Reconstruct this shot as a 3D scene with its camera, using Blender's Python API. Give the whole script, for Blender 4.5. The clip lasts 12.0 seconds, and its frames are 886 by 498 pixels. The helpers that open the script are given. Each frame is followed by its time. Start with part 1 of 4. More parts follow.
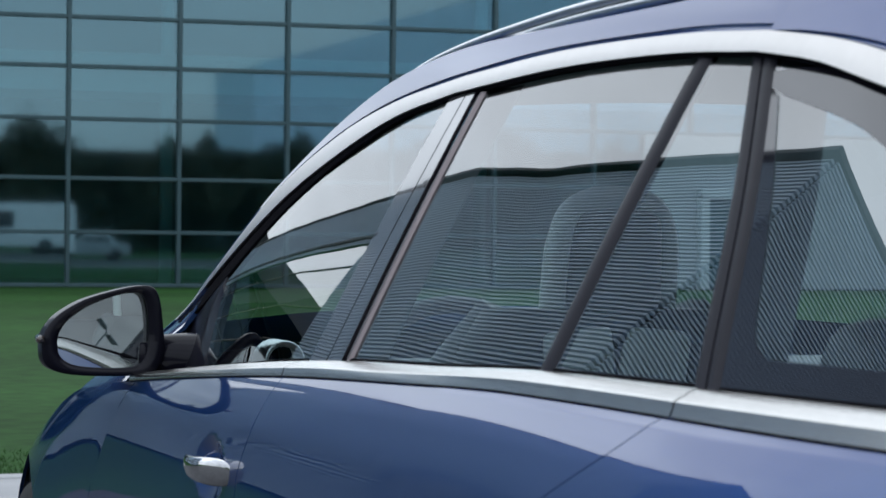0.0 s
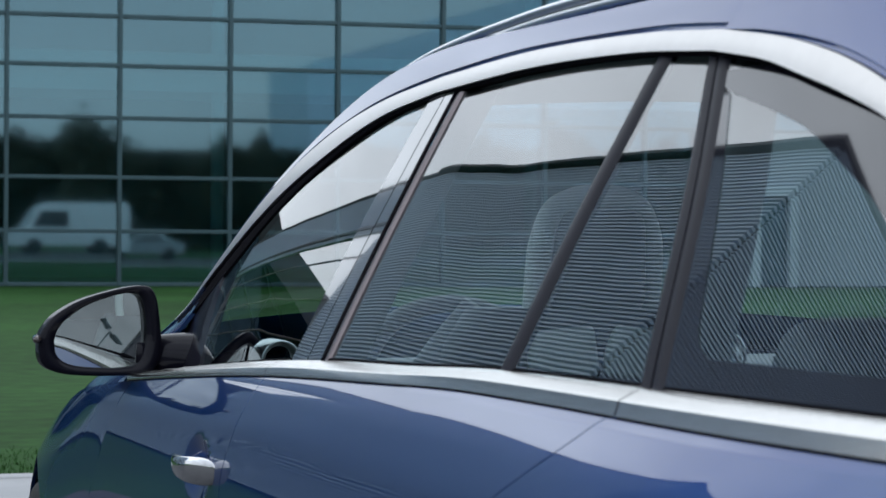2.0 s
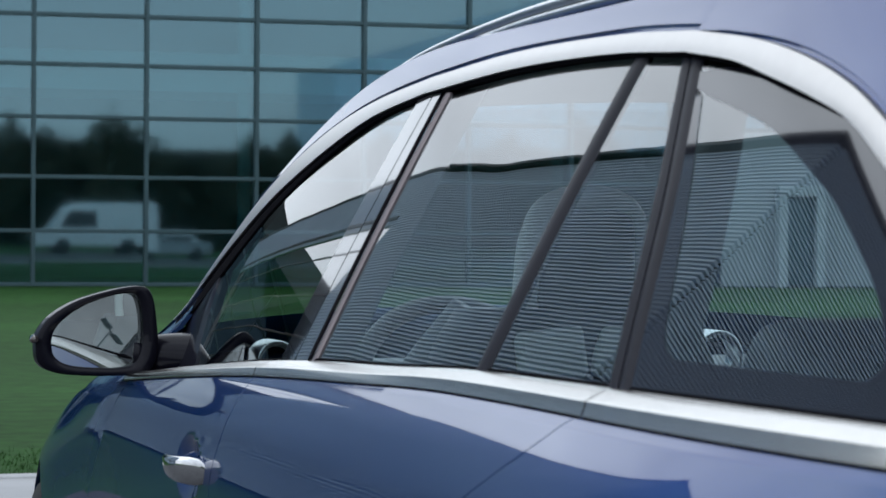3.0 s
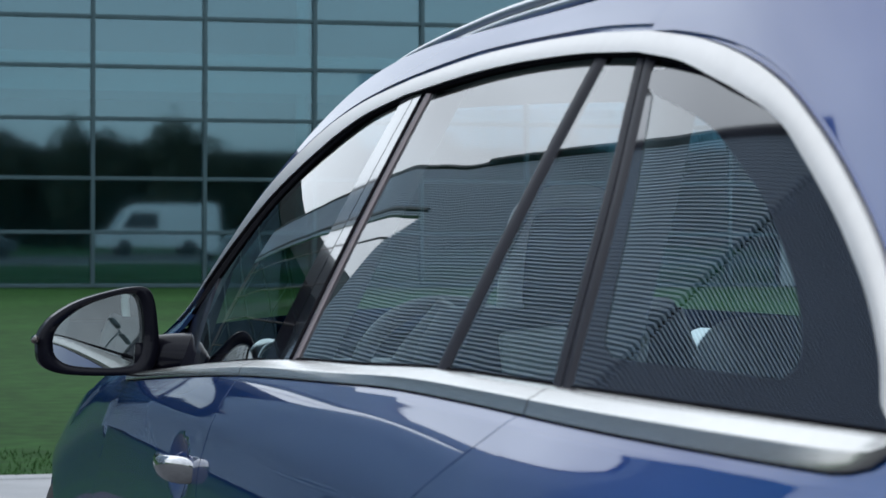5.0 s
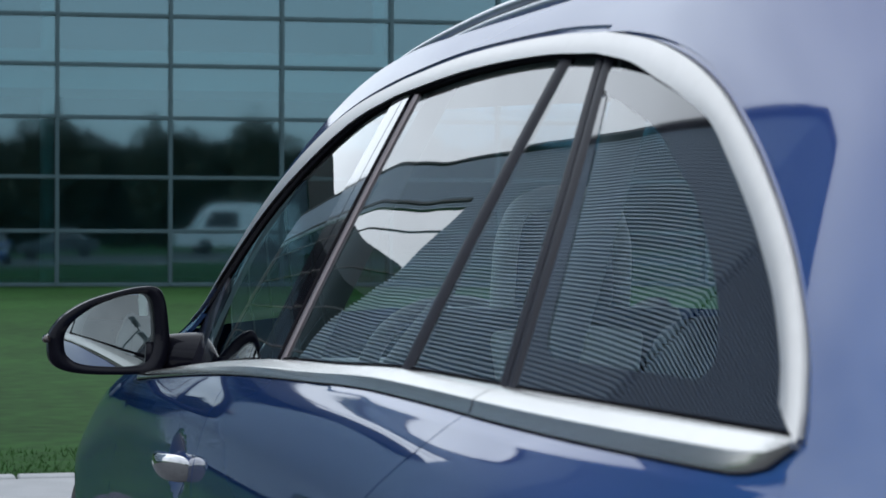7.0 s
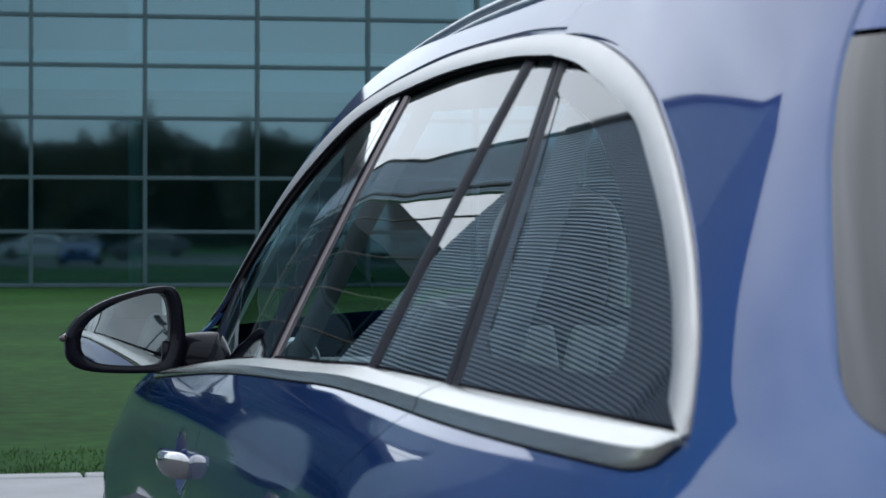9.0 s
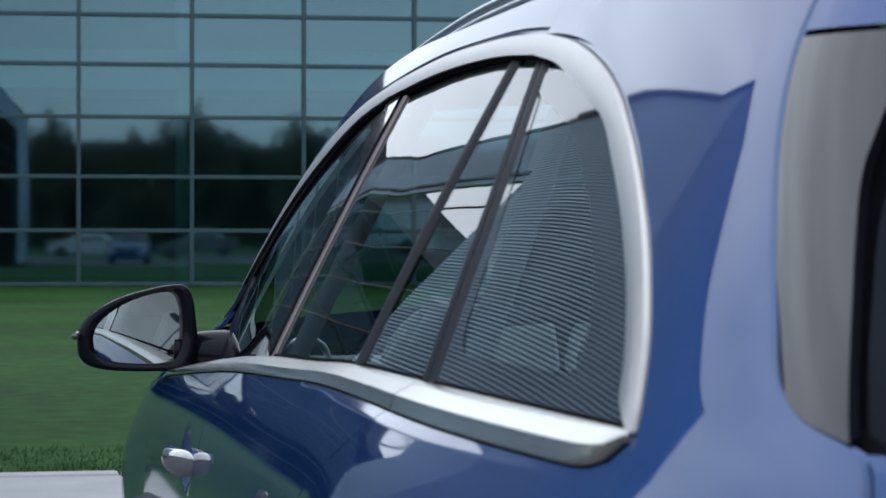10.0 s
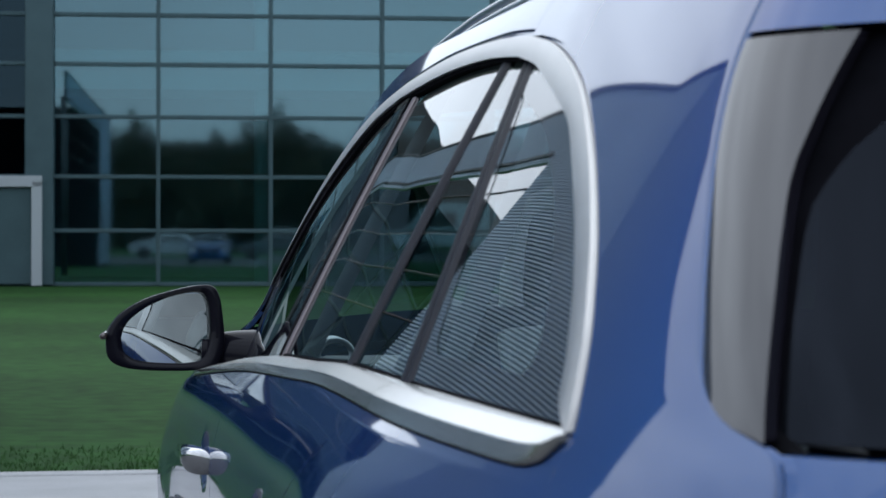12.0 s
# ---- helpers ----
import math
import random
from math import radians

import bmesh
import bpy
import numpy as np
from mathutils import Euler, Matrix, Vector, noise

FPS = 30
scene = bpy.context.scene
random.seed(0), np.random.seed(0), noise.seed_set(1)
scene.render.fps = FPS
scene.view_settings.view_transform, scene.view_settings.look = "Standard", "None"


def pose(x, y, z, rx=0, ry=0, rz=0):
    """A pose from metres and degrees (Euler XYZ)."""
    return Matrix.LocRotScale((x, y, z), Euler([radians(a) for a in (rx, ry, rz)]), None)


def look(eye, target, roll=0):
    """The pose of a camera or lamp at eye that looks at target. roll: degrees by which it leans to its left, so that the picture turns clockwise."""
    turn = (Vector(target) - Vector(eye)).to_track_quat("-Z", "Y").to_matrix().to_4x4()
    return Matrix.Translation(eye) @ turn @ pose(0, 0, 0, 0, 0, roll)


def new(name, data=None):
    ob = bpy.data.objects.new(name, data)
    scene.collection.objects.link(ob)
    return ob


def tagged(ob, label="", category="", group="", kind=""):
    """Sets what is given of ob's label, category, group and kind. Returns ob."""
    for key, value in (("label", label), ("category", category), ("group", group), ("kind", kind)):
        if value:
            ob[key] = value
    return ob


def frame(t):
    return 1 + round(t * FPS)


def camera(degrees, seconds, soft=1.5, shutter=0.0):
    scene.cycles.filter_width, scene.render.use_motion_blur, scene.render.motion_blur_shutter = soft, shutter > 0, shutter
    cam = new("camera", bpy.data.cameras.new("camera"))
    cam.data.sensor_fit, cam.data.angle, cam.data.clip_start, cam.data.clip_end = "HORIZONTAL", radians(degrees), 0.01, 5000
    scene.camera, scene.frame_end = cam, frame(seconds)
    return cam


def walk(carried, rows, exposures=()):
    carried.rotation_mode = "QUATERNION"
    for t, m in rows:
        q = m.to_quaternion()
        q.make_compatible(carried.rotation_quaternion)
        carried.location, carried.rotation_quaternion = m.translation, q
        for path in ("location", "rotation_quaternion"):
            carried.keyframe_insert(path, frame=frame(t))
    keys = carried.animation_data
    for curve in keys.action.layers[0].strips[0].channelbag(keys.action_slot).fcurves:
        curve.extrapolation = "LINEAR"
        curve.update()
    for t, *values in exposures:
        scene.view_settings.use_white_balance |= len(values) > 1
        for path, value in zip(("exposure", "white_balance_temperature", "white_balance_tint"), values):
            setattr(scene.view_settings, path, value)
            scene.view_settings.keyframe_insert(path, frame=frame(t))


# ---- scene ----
cam = camera(21.4, 12.0, soft=1.5)
PATH = [
    (0, (-1.828, -4.787, 1.157), (-1.123, -2.915, 1.15), 0.6),
    (0.5, (-1.806, -4.799, 1.158), (-1.111, -2.924, 1.151), 0.5),
    (1, (-1.784, -4.81, 1.158), (-1.1, -2.93, 1.151), 0.5),
    (1.5, (-1.759, -4.819, 1.159), (-1.087, -2.936, 1.151), 0.4),
    (2, (-1.734, -4.83, 1.16), (-1.073, -2.942, 1.151), 0.4),
    (2.5, (-1.708, -4.842, 1.16), (-1.059, -2.95, 1.151), 0.3),
    (3, (-1.683, -4.857, 1.161), (-1.045, -2.961, 1.152), 0.4),
    (5, (-1.582, -4.91, 1.161), (-0.995, -2.998, 1.152), 0.2),
    (5.5, (-1.556, -4.922, 1.161), (-0.984, -3.006, 1.152), 0.2),
    (6, (-1.528, -4.934, 1.162), (-0.974, -3.012, 1.152), 0.2),
    (6.5, (-1.497, -4.944, 1.162), (-0.959, -3.018, 1.152), 0.2),
    (7, (-1.462, -4.959, 1.163), (-0.942, -3.028, 1.153), 0.2),
    (9, (-1.333, -5.026, 1.163), (-0.889, -3.076, 1.153), 0.1),
    (9.5, (-1.302, -5.041, 1.163), (-0.878, -3.086, 1.153), 0.1),
    (10, (-1.268, -5.058, 1.163), (-0.865, -3.099, 1.152), 0.1),
    (10.5, (-1.236, -5.066, 1.164), (-0.853, -3.103, 1.153), 0.1),
    (11, (-1.207, -5.077, 1.163), (-0.844, -3.11, 1.153), 0.1),
    (11.5, (-1.188, -5.088, 1.163), (-0.841, -3.119, 1.152), 0.2),
    (12, (-1.17, -5.094, 1.164), (-0.836, -3.122, 1.153), 0.1),
]
walk(cam, [(t, look(eye, target, roll)) for t, eye, target, roll in PATH],
     exposures=[(0, 0.14, 5850, 6), (6, 0.10, 5850, 6), (9.5, 0.08, 5800, 6), (12, 0.07, 5700, 6)])
cam.data.dof.use_dof = True
cam.data.dof.focus_distance = 5.0
cam.data.dof.aperture_fstop = 16.0

# ---- light ----
world = bpy.data.worlds.new("sky")
scene.world = world
world.use_nodes = True
wn, wl = world.node_tree.nodes, world.node_tree.links
wn.clear()
SUN_UP, SUN_AZ = 50.0, -20.0      # a veiled sun, high and ahead of the car, a little to its left
sky = wn.new("ShaderNodeTexSky")
sky.sky_type = "NISHITA"
sky.sun_disc = False
sky.sun_elevation, sky.sun_rotation = radians(SUN_UP), radians(SUN_AZ)
sky.air_density, sky.dust_density = 1.0, 2.0
sun_dir = Vector((math.sin(radians(SUN_AZ)) * math.cos(radians(SUN_UP)), math.cos(radians(SUN_AZ)) * math.cos(radians(SUN_UP)), math.sin(radians(SUN_UP))))

w_co = wn.new("ShaderNodeTexCoord")
# cloud cover: broken grey-white, brighter round the veiled sun
w_dot = wn.new("ShaderNodeVectorMath")
w_dot.operation = "DOT_PRODUCT"
w_dot.inputs[1].default_value = sun_dir
w_glow = wn.new("ShaderNodeMapRange")
w_glow.interpolation_type = "SMOOTHSTEP"
w_glow.inputs["From Min"].default_value, w_glow.inputs["From Max"].default_value = -0.7, 1.0
w_glow.inputs["To Min"].default_value, w_glow.inputs["To Max"].default_value = 9.4, 14.8
w_map = wn.new("ShaderNodeMapping")
w_map.inputs["Scale"].default_value = (1.0, 1.0, 2.6)
w_noise = wn.new("ShaderNodeTexNoise")
w_noise.inputs["Scale"].default_value, w_noise.inputs["Detail"].default_value = 3.2, 7.0
w_tone = wn.new("ShaderNodeMapRange")
w_tone.inputs["From Min"].default_value, w_tone.inputs["From Max"].default_value = 0.3, 0.7
w_tone.inputs["To Min"].default_value, w_tone.inputs["To Max"].default_value = 0.64, 1.12
w_mul = wn.new("ShaderNodeMath")
w_mul.operation = "MULTIPLY"
w_col = wn.new("ShaderNodeVectorMath")
w_col.operation = "SCALE"
w_col.inputs[0].default_value = (0.99, 0.99, 1.005)
# an overcast sky is darker towards the horizon
w_sep = wn.new("ShaderNodeSeparateXYZ")
w_low = wn.new("ShaderNodeMapRange")
w_low.inputs["From Min"].default_value, w_low.inputs["From Max"].default_value = 0.0, 0.34
w_low.inputs["To Min"].default_value, w_low.inputs["To Max"].default_value = 0.80, 1.03
w_fall = wn.new("ShaderNodeMath")
w_fall.operation = "MULTIPLY"
w_mix = wn.new("ShaderNodeMix")
w_mix.data_type = "RGBA"
w_mix.inputs[0].default_value = 0.82
w_bg = wn.new("ShaderNodeBackground")
w_bg.inputs["Strength"].default_value = 0.10
w_out = wn.new("ShaderNodeOutputWorld")
wl.new(w_co.outputs["Generated"], w_dot.inputs[0])
wl.new(w_dot.outputs["Value"], w_glow.inputs["Value"])
wl.new(w_co.outputs["Generated"], w_map.inputs["Vector"])
wl.new(w_map.outputs["Vector"], w_noise.inputs["Vector"])
wl.new(w_noise.outputs["Fac"], w_tone.inputs["Value"])
wl.new(w_glow.outputs["Result"], w_mul.inputs[0])
wl.new(w_tone.outputs["Result"], w_mul.inputs[1])
wl.new(w_co.outputs["Generated"], w_sep.inputs[0])
wl.new(w_sep.outputs["Z"], w_low.inputs["Value"])
wl.new(w_mul.outputs[0], w_fall.inputs[0])
wl.new(w_low.outputs["Result"], w_fall.inputs[1])
wl.new(w_fall.outputs[0], w_col.inputs["Scale"])
wl.new(sky.outputs["Color"], w_mix.inputs[6])
wl.new(w_col.outputs["Vector"], w_mix.inputs[7])
wl.new(w_mix.outputs[2], w_bg.inputs["Color"])
wl.new(w_bg.outputs["Background"], w_out.inputs["Surface"])

sun = new("sun", bpy.data.lights.new("sun", "SUN"))
sun.data.energy, sun.data.angle, sun.data.color = 0.5, radians(95), (1.0, 0.97, 0.93)
sun.matrix_world = look(sun_dir * 50, (0, 0, 0))


# ---- materials ----
def material(name, color, rough=0.5, metal=0.0, coat=0.0, spread=0.0, scale=8.0, bump=0.0, fine=60.0, spec=0.5):
    """Principled material with two scales of variation in colour and roughness, and a fine relief."""
    m = bpy.data.materials.new(name)
    m.use_nodes = True
    n, l = m.node_tree.nodes, m.node_tree.links
    b = n["Principled BSDF"]
    b.inputs["Base Color"].default_value = (*color, 1)
    b.inputs["Roughness"].default_value = rough
    b.inputs["Metallic"].default_value = metal
    b.inputs["Coat Weight"].default_value = coat
    b.inputs["Coat Roughness"].default_value = 0.02
    b.inputs["Specular IOR Level"].default_value = spec
    if spread or bump:
        co = n.new("ShaderNodeTexCoord")
        big, small = n.new("ShaderNodeTexNoise"), n.new("ShaderNodeTexNoise")
        big.inputs["Scale"].default_value, small.inputs["Scale"].default_value = scale, fine
        big.inputs["Detail"].default_value, small.inputs["Detail"].default_value = 5, 4
        l.new(co.outputs["Object"], big.inputs["Vector"])
        l.new(co.outputs["Object"], small.inputs["Vector"])
        add = n.new("ShaderNodeMath")
        add.operation = "ADD"
        l.new(big.outputs["Fac"], add.inputs[0])
        l.new(small.outputs["Fac"], add.inputs[1])
        if spread:
            span = n.new("ShaderNodeMapRange")
            span.inputs["From Min"].default_value, span.inputs["From Max"].default_value = 0.7, 1.3
            span.inputs["To Min"].default_value, span.inputs["To Max"].default_value = 1 - spread, 1 + spread
            l.new(add.outputs[0], span.inputs["Value"])
            mul = n.new("ShaderNodeVectorMath")
            mul.operation = "SCALE"
            mul.inputs[0].default_value = color
            l.new(span.outputs["Result"], mul.inputs["Scale"])
            l.new(mul.outputs["Vector"], b.inputs["Base Color"])
        if bump:
            bp = n.new("ShaderNodeBump")
            bp.inputs["Strength"].default_value, bp.inputs["Distance"].default_value = bump, 0.01
            l.new(add.outputs[0], bp.inputs["Height"])
            l.new(bp.outputs["Normal"], b.inputs["Normal"])
    return m


def glass(name, tint, r0=0.08, power=4.0, coat=(1, 1, 1), wave=0.0, wave_scale=3.0):
    """A pane: what passes is tinted, the share that reflects grows from r0 towards grazing views; wave: a slight unevenness."""
    m = bpy.data.materials.new(name)
    m.use_nodes = True
    n, l = m.node_tree.nodes, m.node_tree.links
    n.clear()
    out, mix = n.new("ShaderNodeOutputMaterial"), n.new("ShaderNodeMixShader")
    tr, gl, lw = n.new("ShaderNodeBsdfTransparent"), n.new("ShaderNodeBsdfGlossy"), n.new("ShaderNodeLayerWeight")
    tr.inputs["Color"].default_value = (*tint, 1)
    gl.inputs["Roughness"].default_value = 0.0
    gl.inputs["Color"].default_value = (*coat, 1)
    lw.inputs["Blend"].default_value = 0.5
    po, span = n.new("ShaderNodeMath"), n.new("ShaderNodeMapRange")
    po.operation = "POWER"
    po.inputs[1].default_value = power
    span.inputs["To Min"].default_value = r0
    l.new(lw.outputs["Facing"], po.inputs[0])
    l.new(po.outputs[0], span.inputs["Value"])
    l.new(span.outputs["Result"], mix.inputs["Fac"])
    l.new(tr.outputs["BSDF"], mix.inputs[1])
    l.new(gl.outputs["BSDF"], mix.inputs[2])
    l.new(mix.outputs["Shader"], out.inputs["Surface"])
    if wave:
        co, no, bp = n.new("ShaderNodeTexCoord"), n.new("ShaderNodeTexNoise"), n.new("ShaderNodeBump")
        no.inputs["Scale"].default_value, no.inputs["Detail"].default_value = wave_scale, 1
        bp.inputs["Strength"].default_value, bp.inputs["Distance"].default_value = wave, 0.01
        l.new(co.outputs["Object"], no.inputs["Vector"])
        l.new(no.outputs["Fac"], bp.inputs["Height"])
        l.new(bp.outputs["Normal"], gl.inputs["Normal"])
    return m


PAINT = material("blue_paint", (0.009, 0.054, 0.198), 0.42, 0.70, 1.0, 0.05, 3.0, 0.0, 900.0, 0.2)
PAINT.node_tree.nodes["Principled BSDF"].inputs["Specular Tint"].default_value = (0.035, 0.11, 0.25, 1)
PAINT.node_tree.nodes["Principled BSDF"].inputs["Coat IOR"].default_value = 1.70
PAINT.node_tree.nodes["Principled BSDF"].inputs["Coat Roughness"].default_value = 0.035
CHROME = material("satin_chrome", (0.56, 0.545, 0.53), 0.32, 1.0, 0, 0.03, 12.0)
STRIP = material("brushed_strip", (0.60, 0.59, 0.57), 0.21, 1.0, 0, 0.03, 12.0)
BRIGHT = material("bright_chrome", (0.68, 0.68, 0.70), 0.05, 1.0)
GLOSS = material("gloss_black", (0.012, 0.011, 0.017), 0.08, 0.0, 1.0, 0.05, 8.0, 0, 60, 0.2)
TRIM = material("black_trim", (0.010, 0.010, 0.017), 0.45, 0.0, 0.0, 0.1, 8.0, 0, 60, 0.14)
GUIDE = material("satin_dark_metal", (0.17, 0.145, 0.15), 0.38, 0.7, 0, 0.05, 10.0)
HOUSING_BLACK = material("black_housing_plastic", (0.008, 0.008, 0.014), 0.34, 0.0, 0.35, 0.1, 8.0, 0.02, 300, 0.015)
RUBBER = material("rubber", (0.005, 0.005, 0.007), 0.9, 0.0, 0, 0.15, 20.0, 0, 60, 0.02)
BORDER = material("black_glass_print", (0.012, 0.012, 0.018), 0.03, 0, 0, 0.05, 30, 0, 60, 0.2)
BORDER.node_tree.nodes["Principled BSDF"].inputs["IOR"].default_value = 2.25
# near-black colour stands in for shade inside gaps, recesses and rib grooves
CAVITY = material("shaded_cavity", (0.008, 0.008, 0.01), 0.8, 0, 0, 0, 8, 0, 60, 0.05)
RAIL = material("rail_aluminium", (0.62, 0.63, 0.65), 0.28, 1.0, 0, 0.05, 10.0)
PANE = glass("tinted_side_glass", (0.84, 0.95, 0.96), 0.18, 6.3, (1, 1, 1), 0.010, 5.0)
SCREEN = glass("windscreen_glass", (0.86, 0.95, 0.95), 0.05, 5.0)
REAR_GLASS = glass("rear_privacy_glass", (0.02, 0.022, 0.032), 0.016, 6.0, (0.66, 0.76, 1.0))
PRIVACY = glass("privacy_glass", (0.72, 0.84, 0.87), 0.22, 7.6, (1, 1, 1), 0.010, 5.0)
MIRROR = material("mirror_glass", (0.72, 0.78, 0.78), 0.01, 1.0)
TYRE = material("tyre_rubber", (0.02, 0.02, 0.021), 0.75, 0, 0, 0.2, 25.0, 0.2)
ALLOY = material("alloy", (0.5, 0.51, 0.53), 0.25, 1.0, 0, 0.05, 10)
LAMP_RED = material("lamp_red", (0.30, 0.01, 0.012), 0.08, 0.0, 1.0)
LAMP_CLEAR = material("lamp_clear", (0.55, 0.58, 0.60), 0.08, 0.3, 1.0)
AMBER = material("lamp_clear_dark", (0.07, 0.055, 0.05), 0.12, 0.0, 1.0)
LINING = material("door_lining_vinyl", (0.20, 0.21, 0.22), 0.7, 0, 0, 0.08, 20, 0.1, 300, 0.2)
SURROUND = material("pale_door_surround", (0.42, 0.46, 0.50), 0.6, 0, 0, 0.08, 0.7, 0.05, 40)
WALL_PANEL = material("pale_wall_panel", (0.30, 0.33, 0.36), 0.6, 0, 0, 0.08, 0.7, 0.05, 40)
LEATHER = material("dark_leather", (0.045, 0.047, 0.053), 0.5, 0, 0, 0.15, 15, 0.15, 260)
CREAM = material("light_leather", (0.66, 0.67, 0.63), 0.5, 0, 0, 0.08, 15, 0.12, 260)
HEADLINER = material("headliner_cloth", (0.42, 0.42, 0.40), 0.9, 0, 0, 0.06, 30, 0.1, 400)
GRASS = material("grass_blades", (0.040, 0.098, 0.024), 0.6, 0, 0, 0.35, 0.9, 0, 9.0, 0.25)
LAWN = material("lawn_ground", (0.023, 0.068, 0.014), 0.9, 0, 0, 0.45, 0.22, 0.4, 5.0, 0.12)
ASPHALT = material("asphalt", (0.055, 0.056, 0.060), 0.85, 0, 0, 0.25, 1.2, 0.3, 220)
PAVING = material("paving_slab", (0.36, 0.36, 0.37), 0.75, 0, 0, 0.15, 2.5, 0.12, 120)
KERB = material("kerb_concrete", (0.40, 0.40, 0.41), 0.8, 0, 0, 0.14, 4, 0.15, 120)
MULLION = material("mullion_metal", (0.08, 0.13, 0.15), 0.4, 0.6, 0, 0.1, 2)
FACADE_GLASS = glass("facade_glass", (0.42, 0.60, 0.63), 0.23, 5.0, (0.57, 0.83, 0.94))
FACADE_GLASS.node_tree.nodes["Glossy BSDF"].inputs["Roughness"].default_value = 0.03
DARK_GLASS = glass("dark_facade_glass", (0.10, 0.18, 0.22), 0.06, 5.0, (0.5, 0.8, 1.0))
CLADDING = material("ribbed_cladding", (0.62, 0.75, 0.90), 0.5, 0.2, 0, 0.12, 0.6)
CANOPY = material("canopy_metal", (0.05, 0.06, 0.065), 0.5, 0.3, 0, 0.12, 1.0)
CONCRETE = material("interior_concrete", (0.30, 0.33, 0.34), 0.8, 0, 0, 0.12, 0.8)
BLIND = material("roller_blind", (0.74, 0.80, 0.79), 0.8, 0, 0, 0.06, 2)
LEAF = material("leaves", (0.075, 0.080, 0.050), 0.6, 0, 0, 0.4, 1.5, 0, 12, 0.2)
BARK = material("bark", (0.09, 0.07, 0.05), 0.9, 0, 0, 0.3, 4, 0.5, 30)
WHITE_PAINT = material("white_paint", (0.72, 0.73, 0.74), 0.35, 0, 0.5, 0.04, 3)


# ---- mesh helpers ----
def empty(name, label, category, group="", at=(0, 0, 0)):
    ob = tagged(new(name), label, category, group)
    ob.location = at
    return ob


def link(name, me, mat, parent, label="", smooth=True):
    if mat:
        me.materials.append(mat)
    for p in me.polygons:
        p.use_smooth = smooth
    ob = new(name, me)
    if parent:
        ob.parent = parent
    if label:
        ob["label"] = label
    return ob


def part(name, bm, mat, parent, label="", smooth=True):
    bm.normal_update()
    me = bpy.data.meshes.new(name)
    bm.to_mesh(me)
    bm.free()
    return link(name, me, mat, parent, label, smooth)


def spline(points):
    """A smooth curve through (a, b) points, as a function of a; straight beyond the ends."""
    pts = sorted(points)
    xs, ys = [p[0] for p in pts], [p[1] for p in pts]
    n = len(xs)
    d = [(ys[i + 1] - ys[i]) / (xs[i + 1] - xs[i]) for i in range(n - 1)]
    m = [d[0]] + [0 if d[i - 1] * d[i] <= 0 else 2 * d[i - 1] * d[i] / (d[i - 1] + d[i]) for i in range(1, n - 1)] + [d[-1]]

    def f(x):
        if x <= xs[0]:
            return ys[0] + m[0] * (x - xs[0])
        if x >= xs[-1]:
            return ys[-1] + m[-1] * (x - xs[-1])
        i = max(j for j in range(n - 1) if xs[j] <= x)
        h = xs[i + 1] - xs[i]
        s = (x - xs[i]) / h
        return (ys[i] * (1 + 2 * s) * (1 - s) ** 2 + h * m[i] * s * (1 - s) ** 2
                + ys[i + 1] * s * s * (3 - 2 * s) + h * m[i + 1] * s * s * (s - 1))
    return f


def smooth_line(points, steps=8):
    """A Catmull-Rom line through points of any dimension."""
    p = [np.array(q, float) for q in points]
    p = [2 * p[0] - p[1]] + p + [2 * p[-1] - p[-2]]
    out = []
    for i in range(1, len(p) - 2):
        for k in range(steps):
            s = k / steps
            out.append(0.5 * (2 * p[i] + (p[i + 1] - p[i - 1]) * s + (2 * p[i - 1] - 5 * p[i] + 4 * p[i + 1] - p[i + 2]) * s * s
                              + (3 * p[i] - p[i - 1] - 3 * p[i + 1] + p[i + 2]) * s ** 3))
    out.append(p[-2])
    return out


def sheet(rows, side=1, inner=(0, 0, 0), closed=False):
    """A bmesh skin over rows of points; side -1 mirrors it over x = 0; inner: the edges are folded by this much, to give the panel thickness."""
    bm = bmesh.new()
    vs = [[bm.verts.new((side * p[0], p[1], p[2])) for p in r] for r in rows]
    cols = len(rows[0])
    for i in range(len(rows) - 1):
        for j in range(cols if closed else cols - 1):
            q = (vs[i][j], vs[i][(j + 1) % cols], vs[i + 1][(j + 1) % cols], vs[i + 1][j])
            q = q if side > 0 else q[::-1]
            try:
                bm.faces.new(q)
            except ValueError:
                pass
    # turn the skin outwards, away from the car's core line
    bm.normal_update()
    turn_sum = 0.0
    for f in bm.faces:
        c = f.calc_center_median()
        core = Vector((0, min(0.3, max(-3.2, c.y)), 0.85))
        turn_sum += f.calc_area() * f.normal.dot(c - core)
    if turn_sum < 0:
        bmesh.ops.reverse_faces(bm, faces=bm.faces[:])
    if any(inner):
        edges = [e for e in bm.edges if e.is_boundary]
        for e in edges:
            e.smooth = False
        made = bmesh.ops.extrude_edge_only(bm, edges=edges)["geom"]
        bmesh.ops.translate(bm, verts=[g for g in made if isinstance(g, bmesh.types.BMVert)], vec=(side * inner[0], inner[1], inner[2]))
    return bm


def box_bm(sx, sy, sz, at=(0, 0, 0), bevel=0.0, seg=2):
    bm = bmesh.new()
    bmesh.ops.create_cube(bm, size=1, matrix=Matrix.Translation(at) @ Matrix.Diagonal((sx, sy, sz, 1)))
    if bevel:
        bmesh.ops.bevel(bm, geom=bm.edges[:], offset=bevel, segments=seg, affect="EDGES", profile=0.5)
    return bm


